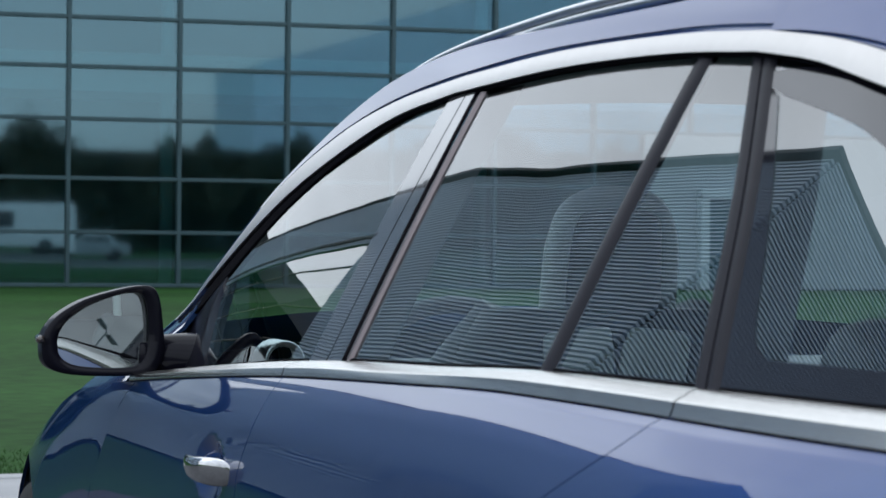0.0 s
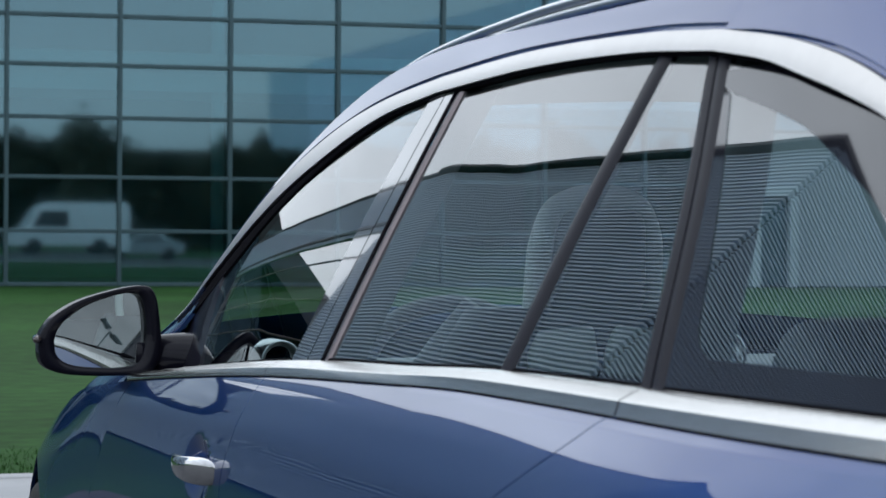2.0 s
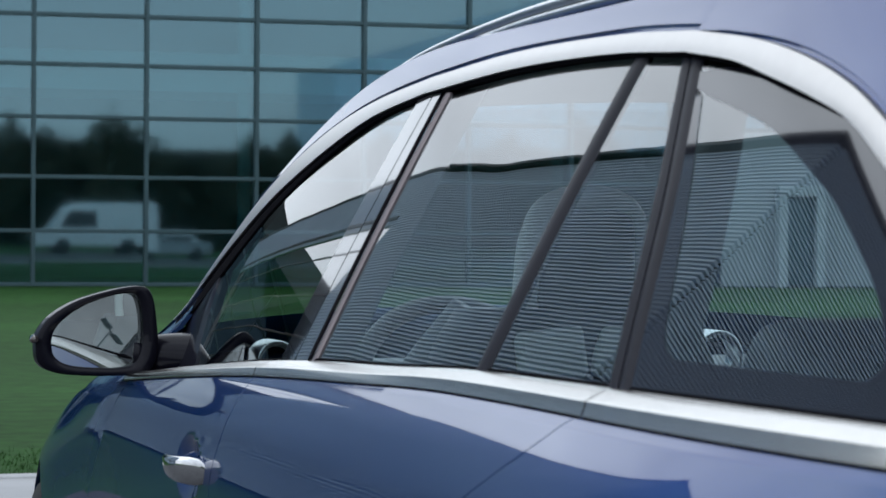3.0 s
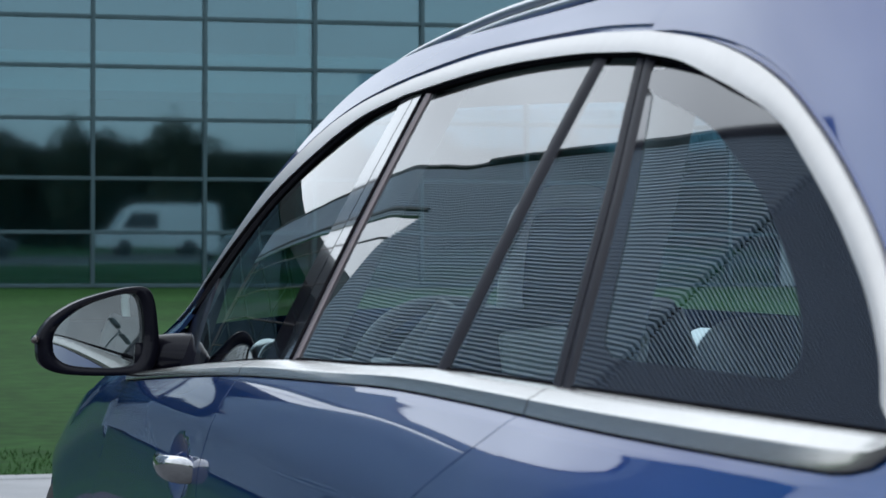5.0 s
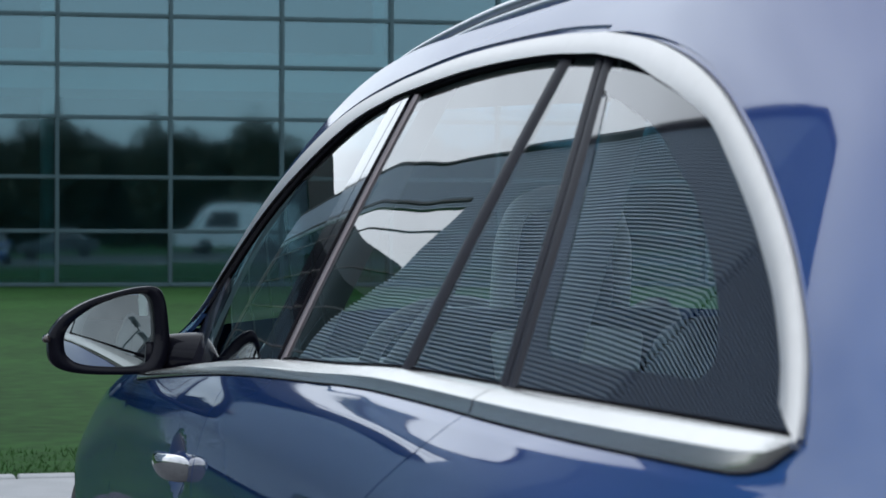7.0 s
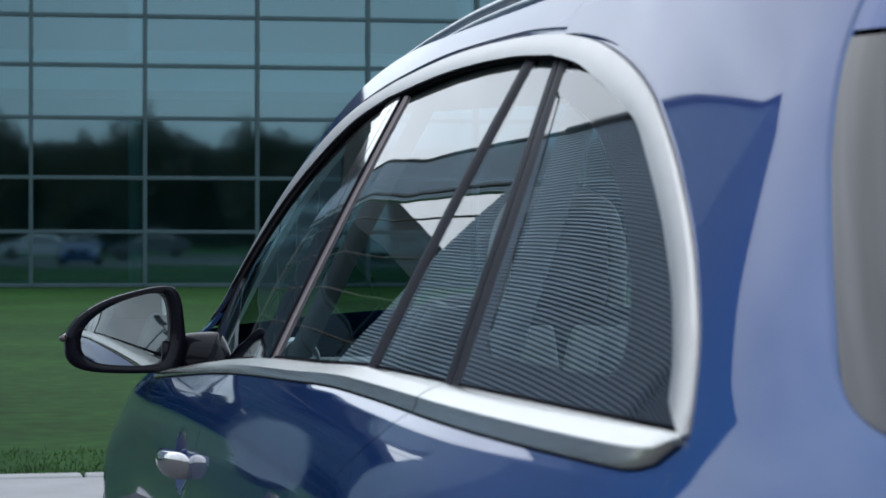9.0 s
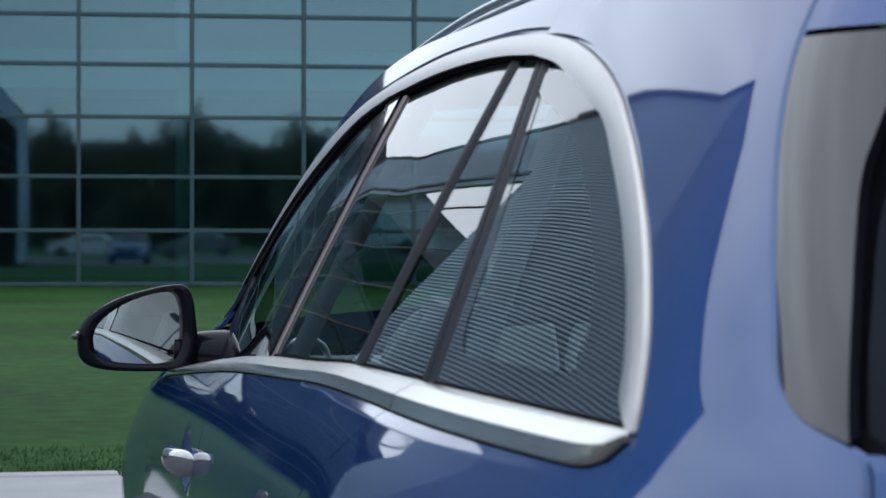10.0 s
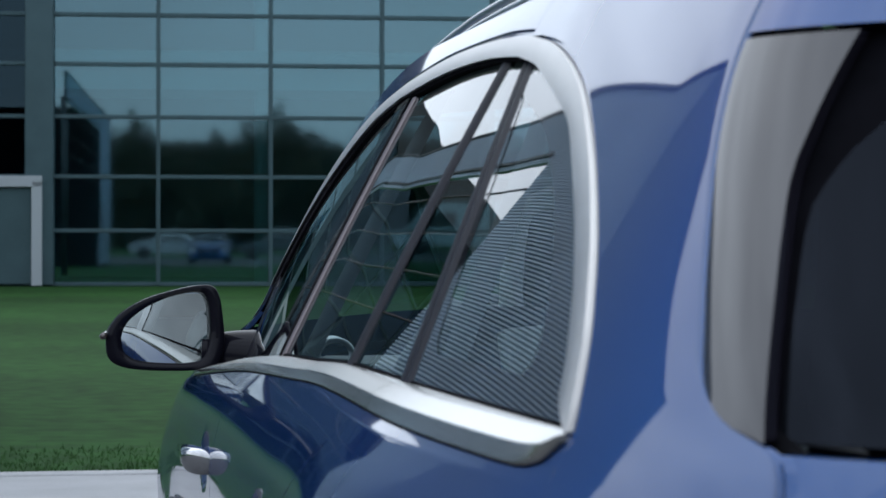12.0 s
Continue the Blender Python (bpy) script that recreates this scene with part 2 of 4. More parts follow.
def tube(points, radius, sides=10, flat=1.0, ends=True):
    """A bmesh tube along points; radius may be a function of 0..1."""
    pts = [Vector(p) for p in points]
    bm = bmesh.new()
    rings = []
    for i, p in enumerate(pts):
        d = (pts[min(i + 1, len(pts) - 1)] - pts[max(i - 1, 0)]).normalized()
        a = d.cross(Vector((0, 0, 1)))
        a = a.normalized() if a.length > 1e-4 else Vector((1, 0, 0))
        b = a.cross(d)
        r = radius(i / (len(pts) - 1)) if callable(radius) else radius
        rings.append([bm.verts.new(p + r * (math.cos(2 * math.pi * k / sides) * a + flat * math.sin(2 * math.pi * k / sides) * b)) for k in range(sides)])
    for r0, r1 in zip(rings, rings[1:]):
        for k in range(sides):
            bm.faces.new((r0[k], r0[(k + 1) % sides], r1[(k + 1) % sides], r1[k]))
    if ends:
        bm.faces.new(rings[0][::-1])
        bm.faces.new(rings[-1])
    return bm


def lathe(profile, sides=32, axis="x"):
    """A bmesh turned round the x axis from (along, radius) pairs."""
    bm = bmesh.new()
    rings = [[bm.verts.new((a, r * math.cos(2 * math.pi * k / sides), r * math.sin(2 * math.pi * k / sides))) for k in range(sides)] for a, r in profile]
    for r0, r1 in zip(rings, rings[1:]):
        for k in range(sides):
            bm.faces.new((r0[k], r0[(k + 1) % sides], r1[(k + 1) % sides], r1[k]))
    return bm


def frange(a, b, n):
    return [a + (b - a) * i / n for i in range(n + 1)]


# ---- the estate car: x across (the driver's side is -x), y ahead, front axle at y = 0 ----
# half section: height -> half width at the doors
LOWER = spline([(0.16, 0.80), (0.24, 0.880), (0.34, 0.900), (0.48, 0.906), (0.60, 0.916), (0.72, 0.926), (0.80, 0.927), (0.88, 0.918),
                (0.94, 0.896), (0.985, 0.8654), (1.02, 0.840)])


def SECTION(z):
    """Half width of the body at the doors by height: a hollow lower side, a shoulder, and an evenly leaning upper side."""
    if z < 1.0:
        k = max(0, (z - 0.985) / 0.015)
        return LOWER(z) * (1 - k) + k * (0.840 - 0.51 * (z - 1.02) - 0.10 * (z - 1.02) * (z - 1.36))
    return 0.840 - 0.51 * (z - 1.02) - 0.10 * (z - 1.02) * (z - 1.36) - 2.0 * max(0, z - 1.385) ** 2


def REAR_SECTION(z):
    """The same behind the rear side window, where the pillar runs into the quarter without a shoulder."""
    if z > 1.12:
        return SECTION(z)
    d = 1.12 - z
    return SECTION(1.12) + 0.496 * d - 0.33 * d * d - 1.2 * max(0, d - 0.62) ** 2


def LOW_IN(y):
    """How far the lower side has come in, towards either end of the car."""
    r, f = max(0, -2.8 - y), max(0, y + 0.7)
    flare = 0.022 * math.exp(-((y - 0.02) / 0.36) ** 2)
    haunch = 0.020 * math.exp(-((y + 2.98) / 0.36) ** 2)
    return -flare - haunch + 0.078 * r * r + 0.06 * max(0, r - 0.95) ** 2 + 0.028 * f * f + 0.30 * max(0, y - 0.15) ** 2 + 0.55 * max(0, y - 0.5) ** 2


def HIGH_IN(y):
    r, f = max(0, -2.8 - y), max(0, y + 1.95)
    return 0.06 * r * r + 0.0406 * f * f


def TWIST(y, z):
    """The side stands a little steeper towards the windscreen."""
    return 0.039 * max(0, y + 1.8) ** 2 * (z - 1.10)


def CREASE(y, z):
    """A fine ridge a hand's breadth under the belt trim, along doors and quarter."""
    w = min(1, max(0, (-0.80 - y) / 0.3)) * min(1, max(0, (3.25 + y) / 0.4))
    if w == 0 or z > 1.0 or z < 0.8:
        return 0.0
    d = z - BELT_Z(y) + 0.031
    return 0.0017 * w * (max(0, 1 - d / 0.031) if d > 0 else max(0, 1 + d / 0.06))


def CUP(y, z):
    """Depth of the shallow bowls behind the door handles."""
    for yc in (-1.420, -2.322):
        q = ((y - yc) / 0.085) ** 2 + ((z - 0.815) / 0.053) ** 2
        if q < 1:
            return 0.016 * (1 - q) ** 1.5
    return 0.0


def HIGH(z):
    """Height over the belt, easing in without a kink."""
    return 0.0 if z < 0.90 else (z - 0.90) ** 2 / 0.48 if z < 1.14 else z - 1.02


def side_x(y, z, out=0.0):
    """x of the driver's side of the body at (y, z); out: metres proud of it."""
    out = out + CREASE(y, z) - CUP(y, z)
    k = min(1, max(0, (z - 0.86) / 0.2))
    k = k * k * (3 - 2 * k)
    f = max(0, y + 0.75)
    z = z + 0.36 * f * f / (f + 0.35)
    r = max(0, -2.8 - y)
    w = min(1, max(0, (-3.00 - y) / 0.56))
    w = w * w * (3 - 2 * w)
    half = SECTION(z) if w == 0 else SECTION(z) * (1 - w) + w * REAR_SECTION(z)
    return -(half - (1 - k) * LOW_IN(y) - k * (HIGH_IN(y) - TWIST(y, z)) - 0.12 * r * r * HIGH(z) - 0.40 * max(0, -3.32 - y) ** 2 - 0.5 * max(0, z - 1.355 + 0.2 * r) ** 2 * min(1, r / 0.2) + out)


def pane_x(y, z, out=0.0):
    """x of the surface in which the side panes lie: it leans evenly and curves in gently towards the tail."""
    r, f, q = max(0, -2.8 - y), max(0, y + 0.75), max(0, -2.2 - y)
    sunk = 0.007 if y < B_R(z) + 0.024 else 0.002
    z = z + 0.36 * f * f / (f + 0.35)
    k = 0.08 * min(1, max(0, y + 1.75) / 0.35)
    return -(0.840 - sunk - k * (z - 1.17) ** 2 - 0.51 * (z - 1.02) - 0.10 * (z - 1.02) * (z - 1.36) - 0.0406 * max(0, y + 1.95) ** 2
             - 0.02 * q * q + TWIST(y, z) - 0.12 * r * r * max(0, z - 1.02) + out)


# window line: outer edge of the chrome over the side windows, (y, z), and its inner edge
OUT_LINE = [(-0.62, 1.01), (-0.8, 1.117), (-1, 1.24), (-1.24, 1.322), (-1.47, 1.364), (-1.74, 1.386), (-2.07, 1.398), (-2.4, 1.393), (-2.63, 1.379), (-2.79, 1.358),
            (-2.923, 1.331), (-3.035, 1.298), (-3.128, 1.26), (-3.208, 1.222), (-3.294, 1.175), (-3.353, 1.137), (-3.409, 1.091), (-3.443, 1.049), (-3.458, 1.021), (-3.455, 1.004)]
IN_LINE = [(-0.7, 1), (-0.88, 1.09), (-1.1, 1.206), (-1.316, 1.285), (-1.52, 1.336), (-1.74, 1.359), (-2.09, 1.371), (-2.4, 1.367), (-2.63, 1.353), (-2.76, 1.335),
            (-2.861, 1.313), (-2.954, 1.292), (-3.052, 1.266), (-3.138, 1.228), (-3.224, 1.186), (-3.277, 1.157), (-3.334, 1.123), (-3.385, 1.082), (-3.413, 1.049), (-3.424, 1.025)]
OUT_Y = spline([(z, y) for y, z in OUT_LINE[8:]])       # rear half: height -> y
OUT_Z = spline([(y, z) for y, z in OUT_LINE[:10]])      # front half: y -> height
IN_Z = spline([(y, z) for y, z in IN_LINE])
SILL_Z = spline([(-3.41, 1.024), (-3.2, 1.023), (-2.85, 1.021), (-2.47, 1.018), (-2.14, 1.006), (-1.85, 0.997), (-1.63, 0.986), (-1.33, 0.966), (-1.0, 0.940), (-0.7, 0.915)])
BELT_Z = spline([(-3.45, 0.994), (-3.2, 0.994), (-2.8, 0.994), (-2.43, 0.992), (-2.03, 0.980), (-1.65, 0.965), (-1.03, 0.926), (-0.7, 0.900), (-0.5, 0.88)])
GAP_Y = spline([(0.2, -3.762), (0.8, -3.757), (0.999, -3.715), (1.026, -3.699), (1.034, -3.678), (1.044, -3.64), (1.063, -3.602), (1.11, -3.559), (1.171, -3.505), (1.233, -3.451), (1.306, -3.398), (1.343, -3.381), (1.43, -3.355)])
ARCH_R = 0.372


def arch_z(y, low=0.235):
    z = low
    for yc in (0.0, -2.94):
        if abs(y - yc) < ARCH_R:
            z = max(z, 0.335 + math.sqrt(ARCH_R ** 2 - (y - yc) ** 2))
    return z


def panel_rows(y0, y1, z0, z1, ny=24, nz=18, out=0.0):
    """Rows of points over a piece of the side; y0, y1 are functions of the height, z0, z1 of y."""
    rows = []
    for i in range(ny + 1):
        row = []
        for j in range(nz + 1):
            y = y0(0.8) + (y1(0.8) - y0(0.8)) * i / ny
            low = z0(y)
            for _ in range(16):
                z = low + (z1(y) - 0.037 - low) * j / (nz - 8) if j <= nz - 8 else z1(y) - 0.037 * (nz - j) / 8
                y = 0.6 * y + 0.4 * (y0(z) + (y1(z) - y0(z)) * i / ny)
            row.append((side_x(y, z, out), y, z))
        rows.append(row)
    return rows


def polish(ob):
    """Let a skin of the side shade by the true curvature of the body; its folded edges keep their own."""
    me, h, normals = ob.data, 0.0012, []
    for v, own in zip(me.vertices, me.vertex_normals):
        x, y, z = v.co
        n = Vector(own.vector)
        if abs(abs(x) - abs(side_x(y, z))) < 0.0004:
            true = Vector((math.copysign(1, x), (side_x(y + h, z) - side_x(y - h, z)) / (2 * h), (side_x(y, z + h) - side_x(y, z - h)) / (2 * h))).normalized()
            n = true if true.dot(n) > 0 else -true
        normals.append(n)
    me.normals_split_custom_set_from_vertices(normals)


def top_z(y):
    """Upper edge of the strip of body over the window trim."""
    z0 = OUT_Z(max(y, -2.64)) + 0.004
    w = 0.013
    k = min(1, max(0, (-1.0 - y) / 0.8))
    return z0 + w + (1.436 - z0 - w) * k * k * (3 - 2 * k)


def wing_top(y):
    """Height at which the front wing meets the bonnet."""
    return min(BELT_Z(y), 0.915 - 0.17 * max(0, y + 0.62) - 0.05 * max(0, y + 0.62) ** 2)


FENDER_EDGE = spline([(0.2, -0.46), (0.55, -0.49), (0.69, -0.58), (0.80, -0.71), (0.87, -0.80), (0.93, -0.85)])
B_EDGE = spline([(0.2, -1.53), (0.6, -1.54), (0.805, -1.565), (0.90, -1.615), (0.95, -1.634), (0.98, -1.638)])
C_EDGE = spline([(0.2, -2.44), (0.55, -2.47), (0.70, -2.50), (0.80, -2.53), (0.85, -2.565), (0.895, -2.64), (0.93, -2.71), (0.96, -2.765), (1.0, -2.812)])

car = empty("estate_car", "metallic dark blue estate car with bright window trim, parked on asphalt", "car")
G = 0.0016
for side in (1, -1):
    fold = (0.008, 0, 0)
    part("front_wing", sheet(panel_rows(lambda z: 0.80, lambda z: FENDER_EDGE(z) + G, arch_z, lambda y: wing_top(y), 30, 16), side, fold), PAINT, car)
    polish(part("front_door", sheet(panel_rows(lambda z: FENDER_EDGE(z) - G, lambda z: B_EDGE(z) + G, lambda y: 0.24, lambda y: BELT_Z(y) + 0.006, 100, 80), side, fold), PAINT, car))
    polish(part("rear_door", sheet(panel_rows(lambda z: B_EDGE(z) - G, lambda z: C_EDGE(z) + G, lambda y: 0.24, lambda y: BELT_Z(y) + 0.006, 100, 80), side, fold), PAINT, car))
    # rear quarter: below the window, and the pillar behind it in one skin
    q = sheet(panel_rows(lambda z: C_EDGE(z) - G, lambda z: -3.458, arch_z, lambda y: BELT_Z(y) + 0.006, 30, 36), side, fold)
    polish(part("rear_quarter", q, PAINT, car))
    rows = []
    edge = [(y, z) for y, z in smooth_line(OUT_LINE[8:], 4)][::-1]
    edge = [q for q in edge if q[1] > 1.09]
    edge = [(-3.458, z) for z in frange(0.235, 0.99, 16)] + [(OUT_Y(z) if z > 1.02 else -3.36, z) for z in frange(1.0005, 1.088, 22)] + edge + [(-2.634, 1.395), (-2.634, 1.41), (-2.634, 1.425), (-2.634, 1.436)]
    for y0, z in edge:
        slope = (OUT_Y(min(z, 1.372) + 0.004) - OUT_Y(min(z, 1.372) - 0.004)) / 0.008
        back = min(0.03, 0.0065 * math.hypot(1, slope)) if 1.02 < z < 1.379 else 0.0002
        rows.append([(side_x(y, z), y, z) for y in frange(y0 - back, GAP_Y(z) + 0.004, 24)])
    polish(part("rear_pillar", sheet(rows, side, fold), PAINT, car))
    # side of the roof and the front pillar above the chrome
    rows = []
    for y in frange(-0.55, -2.64, 60) + [-2.66, -2.69, -2.72]:
        z0 = OUT_Z(y) + 0.0075
        top = top_z(y)
        rows.append([(side_x(y, z, 0 if y > -2.645 else -0.0006), y, z) for z in frange(z0, top, 8)])
    part("roof_side", sheet(rows, side, fold), PAINT, car)
    # narrow sunk joint all along the outside of the window trim
    for a, b in ((0, 8), (8, 18)):
        rows = []
        line = smooth_line(OUT_LINE[a:b + 1], 6)
        for k, p in enumerate(line):
            d = line[min(k + 1, len(line) - 1)] - line[max(k - 1, 0)]
            nrm = np.array([d[1], -d[0]]) / np.hypot(*d)
            rows.append([(side_x(*(p + nrm * w), o), *(p + nrm * w)) for w, o in ((-0.002, -0.003), (0.003, -0.005), (0.006, -0.0045), (0.0095, -0.0015))])
        part("trim_joint", sheet(rows, side), PAINT, car, "sunk joint between trim and body")

# body between the front wing, the door mirror and the windscreen
for side in (1, -1):
    rows = []
    for y in frange(-0.75, -0.36, 20):
        z0 = wing_top(y) - 0.001
        z1 = OUT_Z(min(y, -0.56)) + 0.006
        z1 = z0 + (z1 - z0) * min(1, max(0.02, (-0.36 - y) / 0.2))
        rows.append([(side_x(y, z, -0.003), y, z) for z in frange(z0, z1, 6)])
    part("cowl_side", sheet(rows, side, (0.01, 0, 0)), PAINT, car)

# window trim, panes and pillars of both sides
DIV_F = spline([(1.017, -2.436), (1.361, -2.459)])
DIV_R = spline([(1.017, -2.474), (1.361, -2.497)])
PIL_F = spline([(1.02, -2.792), (1.20, -2.698), (1.353, -2.593)])
PIL_M = spline([(1.02, -2.820), (1.20, -2.726), (1.353, -2.620)])
PIL_R = spline([(1.02, -2.846), (1.20, -2.752), (1.353, -2.645)])
B_F = spline([(0.98, -1.655), (1.36, -1.712)])
B_M = spline([(0.98, -1.735), (1.36, -1.775)])
B_R = spline([(0.98, -1.825), (1.36, -1.835)])
SAIL = spline([(0.93, -1.015), (1.09, -0.885), (1.12, -0.87)])
IN_Y = spline([(z, y) for y, z in IN_LINE[8:]])


def strip(lo, hi, offsets, steps=6):
    """A moulded strip between two (y, z) lines of as many points; offsets: how proud it is across."""
    a, b = smooth_line(lo, steps), smooth_line(hi, steps)
    n = len(offsets) - 1
    return [[(side_x(*(p + (q - p) * k / n), o), *(p + (q - p) * k / n)) for k, o in enumerate(offsets)] for p, q in zip(a, b)]


def upright(y0, y1, offsets, z0=0.97, z1=1.36, n=14):
    """A pillar cover between two lines given as y of the height."""
    m = len(offsets) - 1
    rows = []
    for z in frange(z0, z1, n):
        rows.append([(pane_x(y0(z) + (y1(z) - y0(z)) * k / m, z, o), y0(z) + (y1(z) - y0(z)) * k / m, z) for k, o in enumerate(offsets)])
    return rows


def pane_rows(y0, y1, ny=20, nz=10, out=-0.005):
    rows = []
    for i in range(ny + 1):
        row = []
        for j in range(nz + 1):
            y = y0(1.1) + (y1(1.1) - y0(1.1)) * i / ny
            for _ in range(4):
                z = SILL_Z(y) - 0.012 + (IN_Z(y) + 0.006 - SILL_Z(y) + 0.012) * j / nz
                y = y0(z) + (y1(z) - y0(z)) * i / ny
            row.append((pane_x(y, z, out), y, z))
        rows.append(row)
    return rows


def pane_slab(rows, side):
    bm = sheet(rows, side)
    for f in bm.faces:
        f.smooth = True
    return bm


for side in (1, -1):
    fold = (0.012, 0, 0)
    thin = (0.006, 0, 0)
    bulge = (0.0030, 0.0035, 0.0037, 0.0035, 0.0030)
    for a, b in ((0, 5), (5, 8), (8, 18)):
        # black lip widens at the front, standing for a dark reflection in chrome
        dark_share = [0.80, 0.66, 0.36, 0.20] + [0.14] * 20
        mid = [(i[0] + w * (o[0] - i[0]), i[1] + w * (o[1] - i[1])) for i, o, w in zip(IN_LINE[a:b + 1], OUT_LINE[a:b + 1], dark_share[a:])]
        part("window_trim", sheet(strip(mid, OUT_LINE[a:b + 1], bulge), side, fold), CHROME, car, "satin bright metal strip")
        part("window_seal", sheet(strip(IN_LINE[a:b + 1], mid, (-0.005, -0.003, -0.002, -0.004)), side, thin), RUBBER, car, "black rubber lip")
        inner = []
        line = smooth_line(IN_LINE[a:b + 1], 6)
        for k, p in enumerate(line):
            d = line[min(k + 1, len(line) - 1)] - line[max(k - 1, 0)]
            nrm = np.array([-d[1], d[0]]) / np.hypot(*d)
            inner.append([(side_x(*(p + nrm * w), o), *(p + nrm * w)) for w, o in ((-0.001, -0.004), (0.0005, -0.005), (0.001, -0.006), (0.0015, -0.009), (0.002, -0.020))])
        part("window_seal", sheet(inner, side), RUBBER, car)
    for ya, yb in ((-0.80, -1.636), (-1.640, -2.820), (-2.824, -3.457)):
        rows = []
        for y in frange(ya, yb, 30):
            z0, z1 = BELT_Z(y), SILL_Z(y)
            z0 += 0.026 * (1 - math.sqrt(max(0, 1 - (max(0, -3.387 - y) / 0.0705) ** 2)))     # rounded rear corner
            rows.append([(side_x(y, z0 + (z1 - z0) * k, o), y, z0 + (z1 - z0) * k) for k, o in ((0, 0.0005), (0.05, 0.0036), (0.08, 0.0042), (0.30, 0.0064), (0.54, 0.0088), (0.57, 0.0090), (0.60, 0.0086), (0.64, 0.0072), (0.88, -0.0010), (0.97, -0.0046), (1.0, -0.007), (1.01, -0.022))])
        part("belt_trim", sheet(rows, side, fold), STRIP, car, "satin bright metal strip")
        # thin black strip stands in for the shadow gap under the trim
        rows = []
        for y in frange(ya, yb, 30):
            z0 = BELT_Z(y) + 0.026 * (1 - math.sqrt(max(0, 1 - (max(0, -3.387 - y) / 0.0705) ** 2)))
            rows.append([(side_x(y, z0 + dz, 0.0012), y, z0 + dz) for dz in (-0.0009, 0.0001, 0.0012)])
        part("belt_shadow_gap", sheet(rows, side), RUBBER, car, "dark line for the shadow gap under the metal strip")
        rows = []
        for y in frange(ya, yb, 30):
            z1 = SILL_Z(y)
            rows.append([(pane_x(y, z1 + dz, o), y, z1 + dz) for dz, o in ((-0.003, -0.006), (0.001, -0.003), (0.003, -0.004), (0.004, -0.008))])
        part("belt_seal", sheet(rows, side), RUBBER, car)
    part("front_door_pane", pane_slab(pane_rows(SAIL, lambda z: B_F(z) - 0.02), side), PANE, car, "clear tinted glass")
    part("rear_door_pane", pane_slab(pane_rows(lambda z: B_R(z) + 0.02, lambda z: DIV_F(z) - 0.01), side), PRIVACY, car, "tinted glass")
    part("fixed_pane", pane_slab(pane_rows(lambda z: DIV_R(z) + 0.01, lambda z: PIL_F(z) - 0.01, 8), side), PRIVACY, car, "tinted glass")
    rows = []
    for z in frange(1.012, 1.352, 22):
        rows.append([(pane_x(y, z, -0.005), y, z) for y in frange(PIL_R(z) + 0.012, min(IN_Y(z), PIL_R(z)) - 0.006, 16)])
    part("quarter_pane", pane_slab(rows, side), PRIVACY, car, "tinted glass with a black border")
    for z0, z1, rim in ((1.008, 1.052, None), (1.052, 1.335, "rear"), (1.052, 1.335, "front")):
        rows = []
        for z in frange(z0, z1, 30):
            y1, y0 = IN_Y(z) - 0.008, PIL_R(z) + 0.004
            round_in = 0.030 * (1 - math.sqrt(1 - min(1, max(0, 1 - (z - 1.052) / 0.030)) ** 2)) if z < 1.082 else 0.0
            back = y1 + 0.152 + 0.40 * max(0, z - 1.20) + round_in
            ahead = y0 - 0.046 + 0.12 * (z - 1.07) - round_in
            if back > ahead:
                back = ahead = (back + ahead) / 2
            span = (y1, y0) if rim is None else (y1, back) if rim == "rear" else (ahead, y0)
            rows.append([(pane_x(y, z, -0.0042), y, z) for y in frange(*span, 10)])
        part("pane_border", sheet(rows, side), BORDER, car, "black printed glass border")
    part("pillar_cover", sheet(upright(B_F, lambda z: B_M(z) + 0.002, (-0.002, -0.002, -0.002, -0.002)), side, thin), GLOSS, car, "gloss black pillar cover")
    part("pillar_cover", sheet(upright(lambda z: B_M(z) - 0.002, lambda z: B_R(z) + 0.026, (-0.002, -0.002, -0.002, -0.002)), side, thin), GLOSS, car, "gloss black pillar cover")
    part("guide_strip", sheet(upright(lambda z: B_R(z) + 0.020, B_R, (-0.002, 0.0, 0.0, -0.004)), side, thin), GUIDE, car, "satin dark metal strip")
    part("window_divider", sheet(upright(DIV_F, DIV_R, (-0.005, -0.001, 0.0, 0.0, -0.001, -0.005), 0.97, 1.371), side, thin), TRIM, car, "black window bar")
    part("door_frame_rear", sheet(upright(PIL_F, lambda z: PIL_M(z) + 0.002, (-0.005, -0.001, 0.0, -0.002)), side, thin), TRIM, car, "black door frame")
    part("quarter_frame", sheet(upright(lambda z: PIL_M(z) - 0.002, PIL_R, (-0.002, -0.001, -0.001, -0.005)), side, thin), TRIM, car, "black window frame")
    rows = []
    for z in frange(0.925, 1.10, 12):
        ya = max(-1.0, -0.70 - (z - 1.0) * 1.95) if z > 1.0 else -0.70
        rows.append([(pane_x(y, z, o), y, z) for y, o in zip(frange(ya, SAIL(z), 5), (-0.002, -0.002, -0.002, -0.002, -0.004, -0.012))])
    part("mirror_sail", sheet(rows, side, fold), HOUSING_BLACK, car, "black plastic triangle")

# roof, windscreen and bonnet
ROOF_Z = spline([(-3.40, 1.440), (-3.1, 1.452), (-2.6, 1.464), (-2.0, 1.472), (-1.6, 1.464), (-1.35, 1.445), (-1.2, 1.425)])


